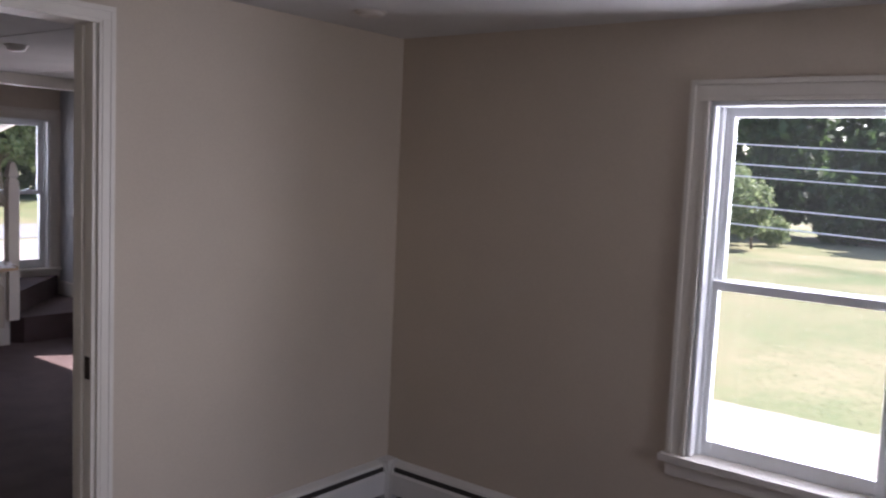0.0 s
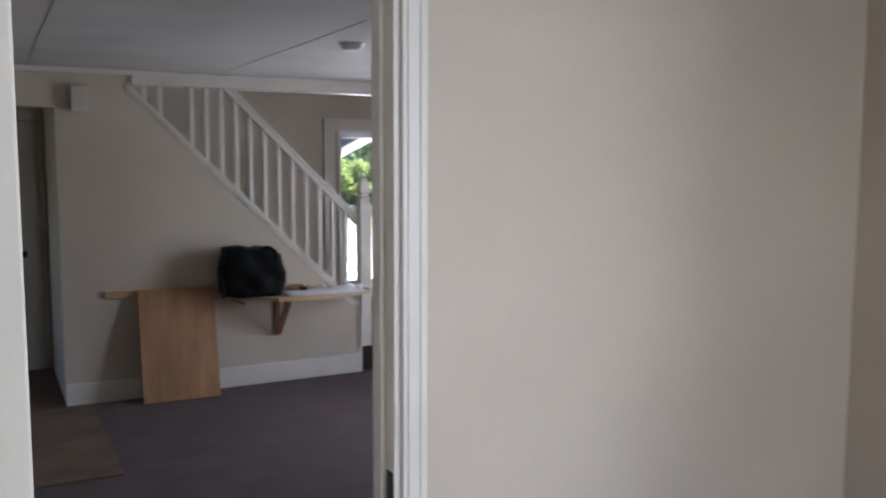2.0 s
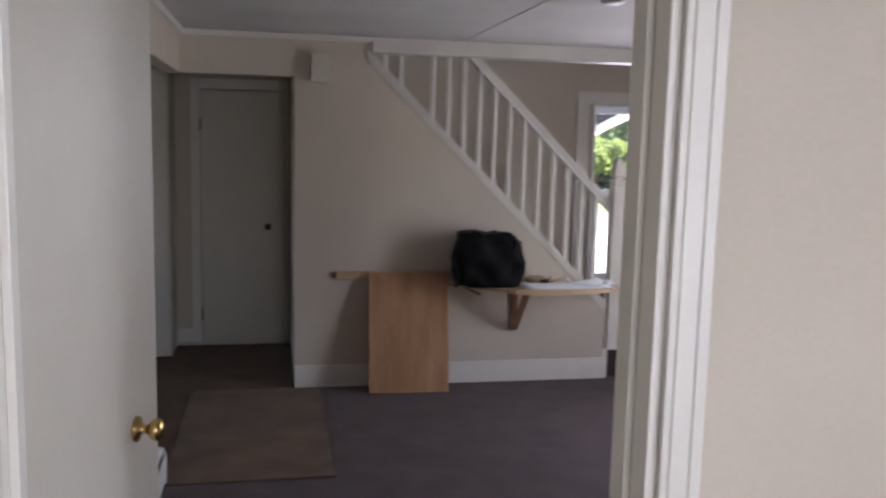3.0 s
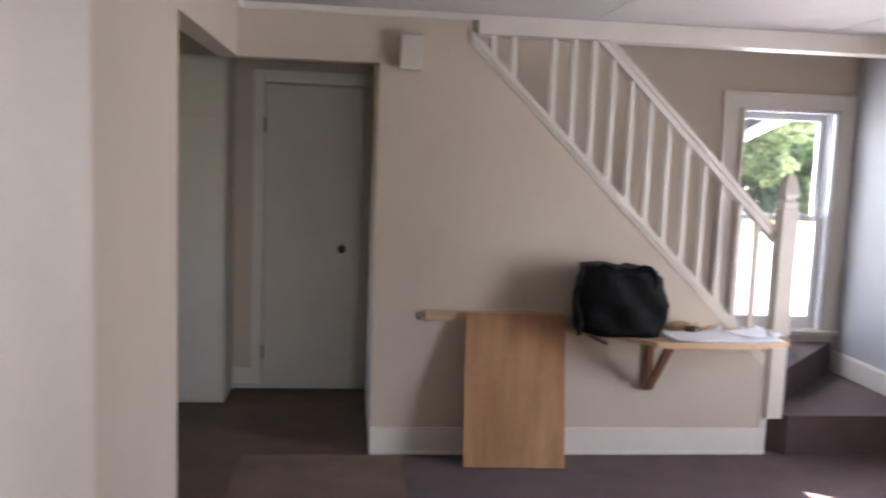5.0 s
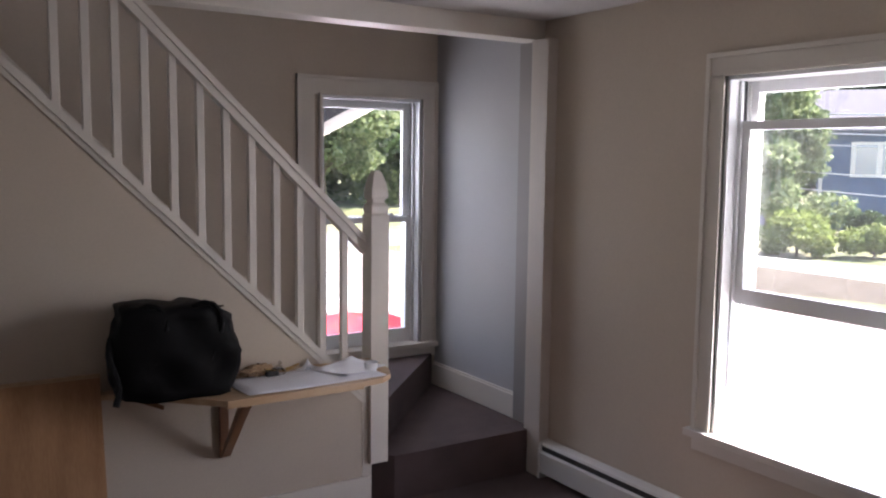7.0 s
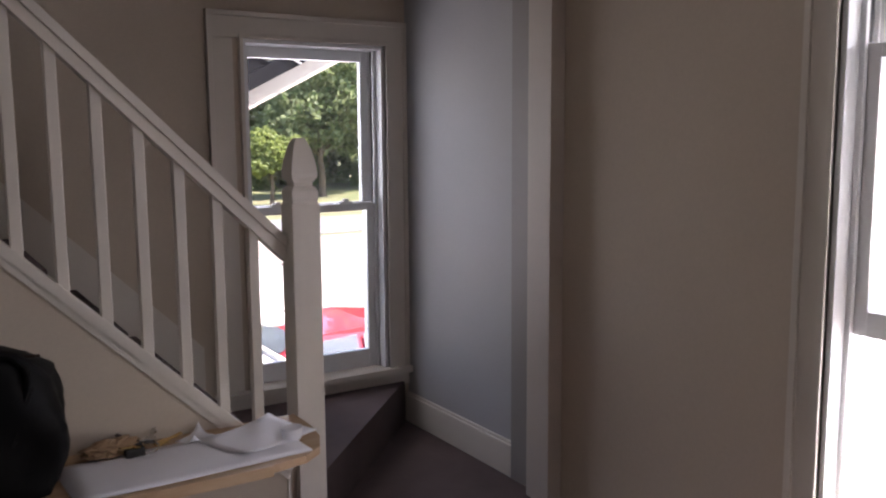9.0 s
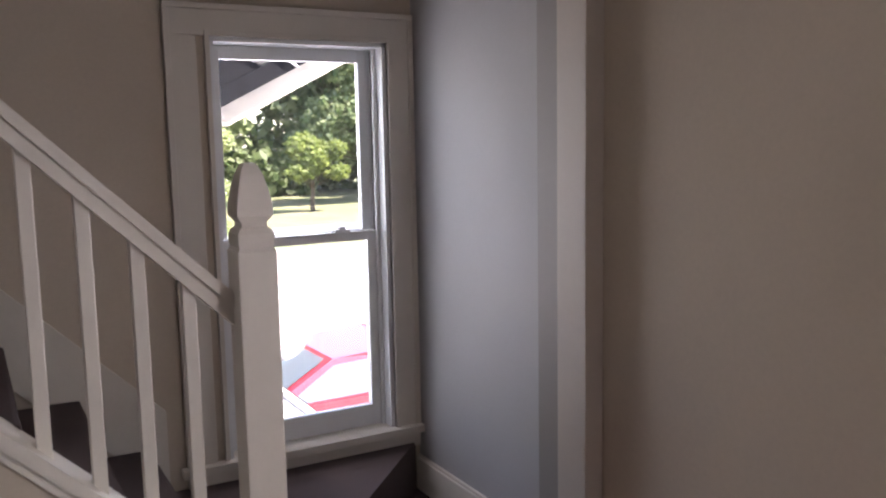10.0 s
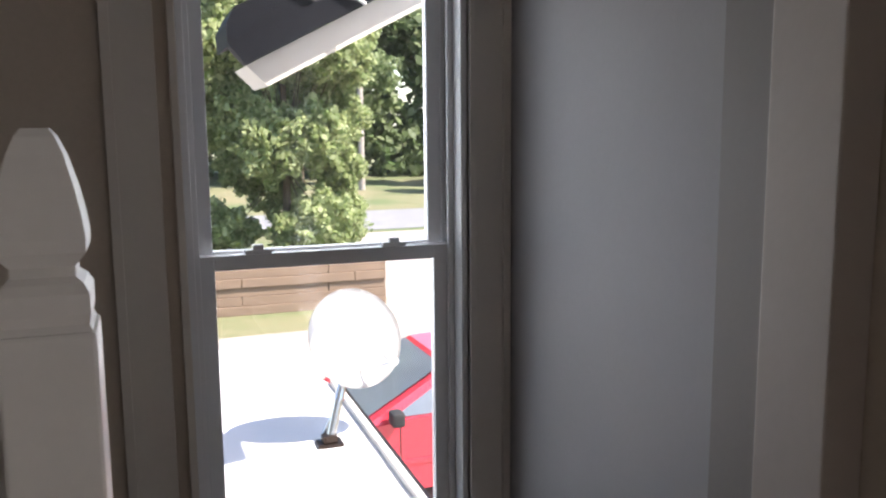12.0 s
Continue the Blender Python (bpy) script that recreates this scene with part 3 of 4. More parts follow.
heater("baseboard_heater", "white enamel baseboard heater beside the hall opening", 1.6, pose(XL + 0.001, 6.3, 0, 0, 0, -90))
part("corner_cover", box((3.855, 3.305, 0.0), (3.928, 3.378, 0.196)), HEATER, bevel=0.004)
tagged(bpy.data.objects["corner_cover"], "white enamel corner piece joining two heaters", "heater")

# ---- things in the front room ----
rug = new("area_rug", finish("area_rug", box((1.30, 6.28, 0.001), (2.11, 7.76, 0.012)), RUGMAT, 0.004))
tagged(rug, "flat tan rug on the brown carpet by the hall", "rug")

ply = new("plywood_sheet", finish("plywood_sheet", box((-0.255, -0.0065, 0), (0.262, 0.0065, 0.776)), PLY, 0.0015))
ply.matrix_world = pose(2.672, 7.598, 0.003, -12.0, 0, -2.2)
tagged(ply, "bare plywood sheet leaning on the wall under the shelf", "plywood sheet")

shelf = thing("wall_shelf", "wooden wall shelf on triangular brackets under the stairs", "shelf")
top = prism([(2.90, YS0 - 0.001), (2.90, YS0 - 0.045), (2.96, YS0 - 0.05), (3.12, YS0 - 0.16), (3.32, YS0 - 0.36), (3.90, YS0 - 0.36), (3.98, YS0 - 0.345), (4.04, YS0 - 0.30), (4.075, YS0 - 0.22), (4.088, YS0 - 0.12), (4.088, YS0 - 0.001)], "z", 0.67, 0.692)
part("board", top, SHELFWOOD, shelf, bevel=0.003)
part("cleat", box((2.215, YS0 - 0.023, 0.715), (2.95, YS0 - 0.001, 0.768)), SHELFWOOD, shelf, bevel=0.003)
part("edge_band", box((3.32, YS0 - 0.372, 0.664), (3.88, YS0 - 0.36, 0.694)), SHELFWOOD, shelf, bevel=0.002)


def bracket(x):
    b = box((x - 0.018, YS0 - 0.026, 0.36), (x + 0.018, YS0 - 0.002, 0.669))
    br = part("bracket", b, BRACKETWOOD, shelf, "stained wooden bracket", bevel=0.003)
    part("brace", prism([(YS0 - 0.004, 0.352), (YS0 - 0.044, 0.368), (YS0 - 0.29, 0.632), (YS0 - 0.255, 0.645)], "x", x - 0.017, x + 0.017), BRACKETWOOD, br, bevel=0.003)
    part("arm", box((x - 0.018, YS0 - 0.30, 0.634), (x + 0.018, YS0 - 0.026, 0.669)), BRACKETWOOD, br, bevel=0.003)


bracket(3.42)
part("stick", rod((3.05, YS0 - 0.06, 0.668), (3.17, YS0 - 0.055, 0.612), 0.009, seg=8), BRACKETWOOD, shelf, "slim brown stick under the shelf")


def duffel():
    """A soft black travel bag that sags, with end pockets and straps."""
    ob = thing("duffel_bag", "black nylon duffel bag resting on the shelf", "bag", pose(3.185, 7.655, 0.693, 0, 0, -4))
    b = bmesh.new()
    bmesh.ops.create_cube(b, size=1, matrix=Matrix.Translation((0, 0, 0.17)) @ Matrix.Diagonal((0.455, 0.25, 0.375, 1)))
    bmesh.ops.subdivide_edges(b, edges=b.edges, cuts=9, use_grid_fill=True)
    for v in b.verts:
        u, w, h = v.co.x / 0.2275, v.co.y / 0.125, (v.co.z - 0.17) / 0.17
        s = (abs(u) ** 3 + abs(w) ** 4 + abs(h) ** 3) ** 0.3 or 1
        k = max(abs(u), abs(w), abs(h)) / s
        v.co.x *= 0.35 + 0.65 * k
        v.co.y *= 0.35 + 0.65 * k
        v.co.z = 0.17 + (v.co.z - 0.17) * (0.4 + 0.6 * k)
        if v.co.z > 0.2:
            v.co.z -= 0.022 * math.exp(-((v.co.x - 0.04) / 0.09) ** 2) - 0.012 * math.exp(-((v.co.x - 0.15) / 0.04) ** 2)
            v.co.x *= 1 - 0.3 * (v.co.z - 0.2)
        slump = min(1, max(0, (v.co.x - 0.07) / 0.16))
        v.co.z -= 0.09 * slump ** 1.5 * max(0, v.co.z - 0.1) / 0.25
        v.co.x += 0.02 * math.sin(v.co.z * 9) * slump
        v.co += Vector((noise.noise(v.co * 9), noise.noise(v.co * 9 + Vector((5, 0, 0))), noise.noise(v.co * 9 + Vector((0, 7, 0))))) * 0.026 + Vector((noise.noise(v.co * 31), 0, noise.noise(v.co * 31 + Vector((3, 0, 0))))) * 0.011
        v.co.z = max(0.001, v.co.z)
    part("body", b, BAGCLOTH, ob, smooth=True)
    for sx in (-0.1, 0.1):
        pts = [Vector((sx + 0.06 * math.sin(a * 2), -0.118 + 0.05 * (a / 3.1), 0.12 + 0.235 * math.sin(a))) for a in [0.1 + 0.3 * i for i in range(10)]]
        part("strap", tube(pts, 0.010), BAGCLOTH, ob, "black webbing strap")
    pts = [Vector((-0.225 - 0.012 * math.sin(i * 0.8), -0.06 - 0.012 * i, 0.24 - 0.028 * i)) for i in range(9)]
    part("shoulder_strap", tube(pts, 0.013), BAGCLOTH, ob, "black shoulder strap hanging at the end")
    part("zip", rod((-0.19, -0.01, 0.322), (0.19, -0.01, 0.322), 0.004, seg=6), DARKMETAL, ob)
    return ob


duffel()


def sheet(name, label, cat, outline_w, outline_d, at, mat, thick=0.0015, curl=0.006):
    b = bmesh.new()
    bmesh.ops.create_grid(b, x_segments=10, y_segments=8, size=1)
    for v in b.verts:
        u, w = v.co.x, v.co.y
        v.co = Vector((u * outline_w / 2, w * outline_d / 2, 0.0012 + curl * max(0, u * w) ** 2 + 0.0008 * (1 + noise.noise(Vector((u * 2, w * 2, outline_w * 9))))))
    bmesh.ops.solidify(b, geom=b.faces[:], thickness=-thick)
    ob = new(name, finish(name, b, mat, smooth=True))
    ob.matrix_world = at
    return tagged(ob, label, cat, group="papers on the shelf")


sheet("paper_sheet", "large white paper sheet lying on the shelf", "paper", 0.60, 0.27, pose(3.70, 7.60, 0.6935, 0, 0, 3), PAPER)
sheet("paper_sheet", "white paper sheet lying across another on the shelf", "paper", 0.26, 0.20, pose(3.92, 7.66, 0.6975, 0, 0, 22), PAPER, curl=0.012)
sheet("paper_scrap", "small curled scrap of white paper on the shelf", "paper", 0.09, 0.07, pose(3.77, 7.745, 0.6935, 0, 0, 30), PAPER, curl=0.03)
keys = thing("key_bunch", "bunch of dark and brass keys on the shelf", "keys", pose(3.63, 7.725, 0.6925) @ Matrix.Scale(1.4, 4))
part("ring", tube([(0.022 * math.cos(a), 0.022 * math.sin(a), 0.004 + 0.006 * (1 + math.sin(a))) for a in [0.42 * k for k in range(16)]], 0.0022, seg=6), KEYSTEEL, keys)
for n, (ang, m) in enumerate(((10, BRASS), (65, KEYSTEEL), (130, DARKMETAL), (215, BRASS))):
    b = box((0.018, -0.010, 0.002 + 0.003 * n), (0.042, 0.010, 0.005 + 0.003 * n))
    box((0.040, -0.004, 0.002 + 0.003 * n), (0.074, 0.004, 0.005 + 0.003 * n), b)
    box((0.056, -0.008, 0.002 + 0.003 * n), (0.062, -0.003, 0.005 + 0.003 * n), b)
    bmesh.ops.transform(b, matrix=pose(0, 0, 0, 0, -14, ang), verts=b.verts)
    part("key", b, m, keys, bevel=0.0008)
fob = box((-0.045, -0.03, 0.001), (-0.008, 0.03, 0.020))
part("fob", fob, TYRE, keys, "black key fob", bevel=0.006)
wad = bmesh.new()
bmesh.ops.create_icosphere(wad, subdivisions=4, radius=1)
for v in wad.verts:
    c = v.co.copy()
    fold = 0.74 + 0.42 * abs(noise.noise(c * 2.3)) + 0.22 * noise.noise(c * 5.1 + Vector((3, 1, 0)))
    v.co = Vector((c.x * 0.085 * fold, c.y * 0.045 * fold, max(0.0, 0.022 + c.z * 0.030 * fold)))
crumple = new("crumpled_paper", finish("crumpled_paper", wad, KRAFT))
crumple.matrix_world = pose(3.545, 7.742, 0.6925, 0, 0, 12)
tagged(crumple, "crumpled brown wrapping paper at the back of the shelf", "paper", group="papers on the shelf")
roll = new("paper_cup", finish("paper_cup", lathe([(0.0, 0.0), (0.022, 0.0), (0.026, 0.004), (0.030, 0.034), (0.031, 0.036), (0.028, 0.035), (0.020, 0.006), (0.0, 0.005)], seg=24), PAPER, 0, True))
roll.matrix_world = pose(3.995, 7.60, 0.6925)
tagged(roll, "small white paper cup at the shelf's rounded end", "cup")

box_ob = thing("door_chime", "cream door chime box on the wall by the hall", "door chime", pose(2.10, YS0, 1.97))
part("cover", box((-0.055, -0.055, 0), (0.055, -0.001, 0.17)), DOORPAINT, box_ob, bevel=0.008)
# Thin dark plate over most of the cover's left side.
part("dark_side_plate", box((-0.058, -0.045, 0.015), (-0.055, -0.012, 0.155)), DARKMETAL, box_ob)


def ceiling_fixture(label, at, mat):
    ob = thing("smoke_detector", label, "smoke detector", at)
    part("base", lathe([(0.0, -0.012), (0.062, -0.012), (0.066, -0.006), (0.066, -0.001), (0.0, -0.001)], seg=28), mat, ob, smooth=False)
    part("cover", lathe([(0.0, -0.040), (0.030, -0.040), (0.048, -0.034), (0.055, -0.022), (0.055, -0.012), (0.0, -0.012)], seg=28), mat, ob, smooth=False)
    return ob


ceiling_fixture("grey round smoke detector on the ceiling", pose(3.23, 5.82, ZC), HEATER)
ceiling_fixture("round smoke detector on the small room ceiling", pose(3.31, 3.02, ZC) @ Matrix.Diagonal((1, 1, 0.5, 1)), CREAM)

# ---- outside ----
G = -1.9
gb = bmesh.new()
bmesh.ops.create_grid(gb, x_segments=60, y_segments=60, size=400)
for v in gb.verts:
    v.co.z = G
setting("ground", gb, GRASS, "sunny green lawn with worn patches", "lawn")
yard = [(5.3, -14), (13.6, -14), (14.2, 8.5), (20.5, 13), (21, 19.5), (17.5, 33.4), (10.5, 33.2), (8.4, 22.3), (7.4, 20.9), (-9, 20.4), (-9, 9.1), (5.3, 9.1)]
setting("driveway", prism(yard, "z", G - 0.2, G + 0.02), CONCRETE, "pale sunlit concrete driveway round the house", "driveway")
setting("road_side", prism([(-60, 32), (49.9, 35), (49.9, 41), (-60, 38)], "z", G - 0.2, G + 0.022), ASPHALT, "grey asphalt side street", "road")
setting("wall_foundation", prism([(WEST - 0.1, BACK - 0.1), (4.08, BACK - 0.1), (4.08, 3.40), (XR + 0.15, 3.40), (XR + 0.15, 8.98), (WEST - 0.1, 8.98)], "z", G - 0.1, -0.26), CONCRETE, "grey foundation wall", "foundation")
house_roof = bmesh.new()
box((-2.2, -2.2, 4.45), (5.6, 9.3, 4.6), house_roof)
setting("roof_cover", house_roof, SHINGLE, "dark shingle roof over the rooms", "roof")

setting("road_front", prism([(24.6, 33.8), (26.2, 35.0), (32.4, 12.6), (30.4, 12.2)], "z", G - 0.2, G + 0.024), CONCRETE, "pale sunlit street beyond the sandy bank", "road")
bank = bmesh.new()
bmesh.ops.create_grid(bank, x_segments=40, y_segments=16, size=1)
for v in bank.verts:
    u, w = v.co.x, v.co.y
    edge = max(0.0, 1 - max(abs(u) ** 4, w * w))
    v.co = Vector((24.6 - 2.4 * u + 2.6 * w, 19.6 + 8.0 * u + 0.8 * w, G - 0.02 + 0.34 * edge * (0.8 + 0.6 * noise.noise(Vector((u * 5, w * 2, 1))))))
setting("ground_bank", bank, SAND, "low bank of dry sandy soil beside the street", "bank")

deck = thing("low_roof", "pale flat low roof below the stair window", "roof", kind="structure")
part("slab", prism([(1.0, 8.99), (5.19, 8.99), (5.19, 11.72), (4.94, 12.31), (4.62, 12.75), (4.3, 12.95), (1.0, 12.95)], "z", -0.10, 0.03), DECKMAT, deck, bevel=0.004)
part("edge_strip", box((5.191, 8.99, -0.05), (5.222, 11.70, 0.062)), WHITE, deck, "white metal edge strip", bevel=0.004)
part("drip_edge", box((5.2225, 8.99, -0.09), (5.245, 11.74, 0.052)), DARKMETAL, deck, "dark drip edge")
part("side_wall", prism([(1.1, 9.0), (5.08, 9.0), (5.08, 11.6), (4.85, 12.2), (4.25, 12.85), (1.1, 12.85)], "z", G - 0.1, -0.101), SIDING, deck)

eave = thing("entry_roof", "sloping entry roof edge with dark gutter and white fascia", "roof", pose(4.625, 9.75, 1.655, 0, -27, 0), kind="structure")
part("shingles", box((0.06, 0.04, 0.166), (1.7, 0.38, 0.19)), SHINGLE, eave, bevel=0.004)
part("fascia", prism([(0.0, 0.0), (1.7, 0.0), (1.7, 0.088), (-0.03, 0.088)], "y", 0.0, 0.36), WHITE, eave, bevel=0.003)
part("gutter", prism([(-0.035, 0.089), (1.7, 0.089), (1.7, 0.165), (-0.055, 0.165)], "y", -0.05, 0.03), GUTTERMAT, eave, "dark gutter", bevel=0.008)
# Roof end out of the sun: its shade is put into the black.
part("roof_end", prism([(-0.055, 0.166), (-0.03, 0.225), (0.02, 0.262), (0.16, 0.262), (0.24, 0.191), (0.26, 0.166)], "y", -0.03, 0.36), GUTTERMAT, eave, "rounded roof end, shade put into its dark colour", bevel=0.012)
part("cable", tube([(0.40 - 0.035 * k, -0.06, 0.09 + 0.05 * k + 0.01 * math.sin(k)) for k in range(8)], 0.006, seg=8), WIREMAT, eave)


def satellite_dish():
    ob = thing("satellite_dish", "light grey satellite dish on a footed mast", "satellite dish", pose(4.99, 10.75, 0.031))
    b = bmesh.new()
    rings = []
    for i in range(9):
        r = 0.258 * i / 8
        rings.append([b.verts.new((r * math.cos(a) * 1.0, r * r * 0.75, r * math.sin(a) * 0.95)) for a in [2 * math.pi * k / 36 for k in range(36)]] if i else [b.verts.new((0, 0, 0))])
    for k in range(36):
        b.faces.new((rings[0][0], rings[1][k], rings[1][(k + 1) % 36]))
    for a, q in zip(rings[1:], rings[2:]):
        for k in range(36):
            b.faces.new((a[k], q[k], q[(k + 1) % 36], a[(k + 1) % 36]))
    bmesh.ops.solidify(b, geom=b.faces[:], thickness=0.006)
    turn = Vector((0.30, -0.85, 0.36)).to_track_quat("Y", "Z").to_matrix().to_4x4()
    bmesh.ops.transform(b, matrix=Matrix.Translation((0.145, 0.13, 0.465)) @ turn, verts=b.verts)
    part("reflector", b, DISHMAT, ob, smooth=True)
    part("mast", rod((0, 0, 0.0), (0.06, 0.05, 0.20), 0.023), KEYSTEEL, ob)
    part("mast", rod((0.06, 0.05, 0.19), (0.15, 0.15, 0.45), 0.023), KEYSTEEL, ob)
    part("foot", box((-0.06, -0.05, 0.0), (0.06, 0.05, 0.014)), DARKMETAL, ob, "dark mounting foot", bevel=0.003)
    part("clamp", box((-0.035, -0.03, 0.014), (0.035, 0.03, 0.05)), DARKMETAL, ob, "dark mast clamp", bevel=0.006)
    part("strut", rod((-0.03, 0.05, 0.01), (0.05, 0.05, 0.17), 0.010, seg=8), KEYSTEEL, ob)
    part("feed_arm", rod((0.12, 0.11, 0.30), (0.30, -0.10, 0.40), 0.008, seg=8), KEYSTEEL, ob)
    part("feed_horn", rod((0.30, -0.11, 0.395), (0.27, -0.05, 0.43), 0.022, seg=14), DISHMAT, ob)
    return ob


satellite_dish()


def car(at):
    """A small red hatchback; local +x is forwards, y to its left, z up from the ground."""
    ob = thing("red_car", "red hatchback car parked on the driveway", "car", at)
    W = 0.84
    side = [(-2.0, 0.35), (-2.02, 0.62), (-1.95, 0.92), (-1.0, 0.95), (0.6, 0.93), (1.25, 0.86), (1.65, 0.74), (1.80, 0.55), (1.78, 0.32), (1.5, 0.25), (-1.6, 0.25)]
    b = prism(side, "y", -W, W)
    part("body", b, CARRED, ob, bevel=0.06, smooth=False)
    cab = bmesh.new()
    secs = [(-1.90, 0.80, 0.93), (-1.50, 0.64, 1.28), (-0.75, 0.64, 1.38), (0.15, 0.62, 1.33), (1.05, 0.78, 0.90)]
    rings = [[cab.verts.new((x, s * w, z)) for s in (-1, 1)] for x, w, z in secs]
    foot = [[cab.verts.new((x, s * 0.82, 0.90)) for s in (-1, 1)] for x in (-1.90, 1.05)]
    for a, q in zip(rings, rings[1:]):
        cab.faces.new((a[0], q[0], q[1], a[1]))
    for s in (0, 1):
        cab.faces.new([r[s] for r in rings] + [foot[1][s], foot[0][s]])
    part("cabin", cab, CARRED, ob, bevel=0.03)

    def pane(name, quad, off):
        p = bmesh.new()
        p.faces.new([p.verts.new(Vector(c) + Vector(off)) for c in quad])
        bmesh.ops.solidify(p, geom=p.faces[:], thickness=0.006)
        part(name, p, CARGLASS, ob, "car glass, sky glare put into its pale colour")

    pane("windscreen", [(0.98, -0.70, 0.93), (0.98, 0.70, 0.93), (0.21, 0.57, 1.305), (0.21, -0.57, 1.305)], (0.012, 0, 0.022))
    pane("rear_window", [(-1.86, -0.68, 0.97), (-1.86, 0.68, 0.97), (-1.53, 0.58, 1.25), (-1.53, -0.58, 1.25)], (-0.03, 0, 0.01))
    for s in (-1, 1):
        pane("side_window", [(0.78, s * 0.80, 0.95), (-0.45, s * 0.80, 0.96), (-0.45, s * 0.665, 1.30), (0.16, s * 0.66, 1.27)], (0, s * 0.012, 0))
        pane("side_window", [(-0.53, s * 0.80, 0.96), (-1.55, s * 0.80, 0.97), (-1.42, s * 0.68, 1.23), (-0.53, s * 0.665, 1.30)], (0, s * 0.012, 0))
        part("mirror", box((0.72, s * 0.84, 0.92), (0.84, s * 1.02, 1.05)), TYRE, ob, "black door mirror", bevel=0.03)
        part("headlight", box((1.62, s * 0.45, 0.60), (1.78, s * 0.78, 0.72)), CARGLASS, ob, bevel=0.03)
        part("door_handle", box((-0.28, s * 0.845, 0.80), (-0.10, s * 0.86, 0.83)), CARRED, ob, bevel=0.004)
        for x in (-1.25, 1.15):
            w = part("wheel", rod((x, s * 0.68, 0.31), (x, s * 0.86, 0.31), 0.20, seg=24), KEYSTEEL, ob, bevel=0.01)
            t = lathe([(0.20, -0.09), (0.30, -0.09), (0.315, -0.06), (0.315, 0.06), (0.30, 0.09), (0.20, 0.09)], seg=28, at=pose(x, s * 0.77, 0.31, 90))
            part("tyre", t, TYRE, w)
    for q in (-1, 1):
        part("side_moulding", box((-1.9, q * (W + 0.001), 0.50), (1.65, q * (W + 0.012), 0.55)), CARRED, ob, bevel=0.004)
        for x in (0.72, -0.49, -1.42):
            part("door_seam", box((x - 0.006, q * (W - 0.004), 0.32), (x + 0.006, q * (W + 0.0025), 0.88)), TYRE, ob)
    return ob


car(pose(6.87, 14.53, G + 0.021, 0, 0, 181) @ Matrix.Scale(0.95, 4))

# timber wall beyond the driveway
wall_thing = thing("retaining_wall", "low brown timber wall beyond the driveway", "wall")
for n in range(7):
    for k in range(6):
        x0 = -3.1 + 2.1 * k + (0.5 if n % 2 else 0)
        part("timber", box((x0, 22.5 + 0.02 * (n % 3), G + 0.17 * n), (min(x0 + 2.09, 8.5), 22.75, G + 0.17 * n + 0.165)), RETAIN, wall_thing, bevel=0.01)


def leaves(centres, count, size, seed, flat=0.6):
    """Many small leaf blades scattered on uneven clumps: (centre, radii)."""
    rng = np.random.default_rng(seed)
    vs = []
    each = count // len(centres)
    for c, r in centres:
        d = rng.normal(size=(each, 3))
        d /= np.linalg.norm(d, axis=1)[:, None]
        lump = 0.75 + 0.25 * np.sin(d[:, 0] * 7 + seed) * np.cos(d[:, 2] * 6)
        p = np.array(c) + d * np.array(r) * (lump * rng.uniform(0.55, 1.05, each) ** 0.5)[:, None]
        a = rng.normal(size=(each, 3)) + d * 0.6
        u = np.cross(a, rng.normal(size=(each, 3)))
        u /= np.linalg.norm(u, axis=1)[:, None]
        v = np.cross(a, u)
        v /= np.linalg.norm(v, axis=1)[:, None]
        s = (size * rng.uniform(0.6, 1.4, each))[:, None]
        quad = np.stack([p - u * s, p + v * s * flat, p + u * s, p - v * s * flat], 1)
        vs.append(quad.reshape(-1, 3))
    vs = np.concatenate(vs)
    faces = np.arange(len(vs)).reshape(-1, 4).tolist()
    me = bpy.data.meshes.new("crown")
    me.from_pydata(vs.tolist(), [], faces)
    return me


def tree(name, label, at, trunk_h, trunk_r, clumps, count, size, mat, seed, cat="tree"):
    ob = thing(name, label, cat, at)
    b = bmesh.new()
    p = Vector((0, 0, -0.1))
    rng = random.Random(seed)
    r = trunk_r
    for i in range(4):
        q = Vector((rng.uniform(-0.08, 0.08), rng.uniform(-0.08, 0.08), trunk_h * (i + 1) / 4))
        rod(p, q, r, b, 10, r * 0.82)
        p, r = q, r * 0.82
    for c, rad in clumps:
        rod((0, 0, trunk_h * 0.55), c, r * 0.3, b, 6, r * 0.08)
    part("trunk", b, BARK, ob)
    me = leaves(clumps, count, size, seed)
    me.materials.append(mat)
    cr = new("crown", me)
    cr.parent = ob
    return ob


def clumps(seed, n, w, d, z0, z1, r):
    rng = random.Random(seed)
    return [((rng.uniform(-w, w), rng.uniform(-d, d), rng.uniform(z0, z1)), (r * rng.uniform(0.7, 1.3),) * 2 + (r * rng.uniform(0.6, 1.1),)) for _ in range(n)]


tree("broadleaf_tree", "dense leafy green tree beyond the driveway", pose(7.15, 25.4, G), 4.5, 0.12, clumps(3, 40, 1.5, 0.9, 0.9, 8.0, 0.9), 90000, 0.075, LEAFSUN, 3)
tree("broadleaf_tree", "tall leafy green tree behind the timber wall", pose(3.6, 26.5, G), 5.0, 0.2, clumps(5, 32, 1.9, 1.2, 1.0, 10.0, 1.15), 60000, 0.09, LEAFSUN, 5)
tree("street_tree", "rounded bright green tree across the side street", pose(19.4, 48, G), 2.0, 0.15, clumps(7, 14, 1.1, 0.9, 0.9, 3.6, 0.75), 14000, 0.10, LEAFLIGHT, 7)
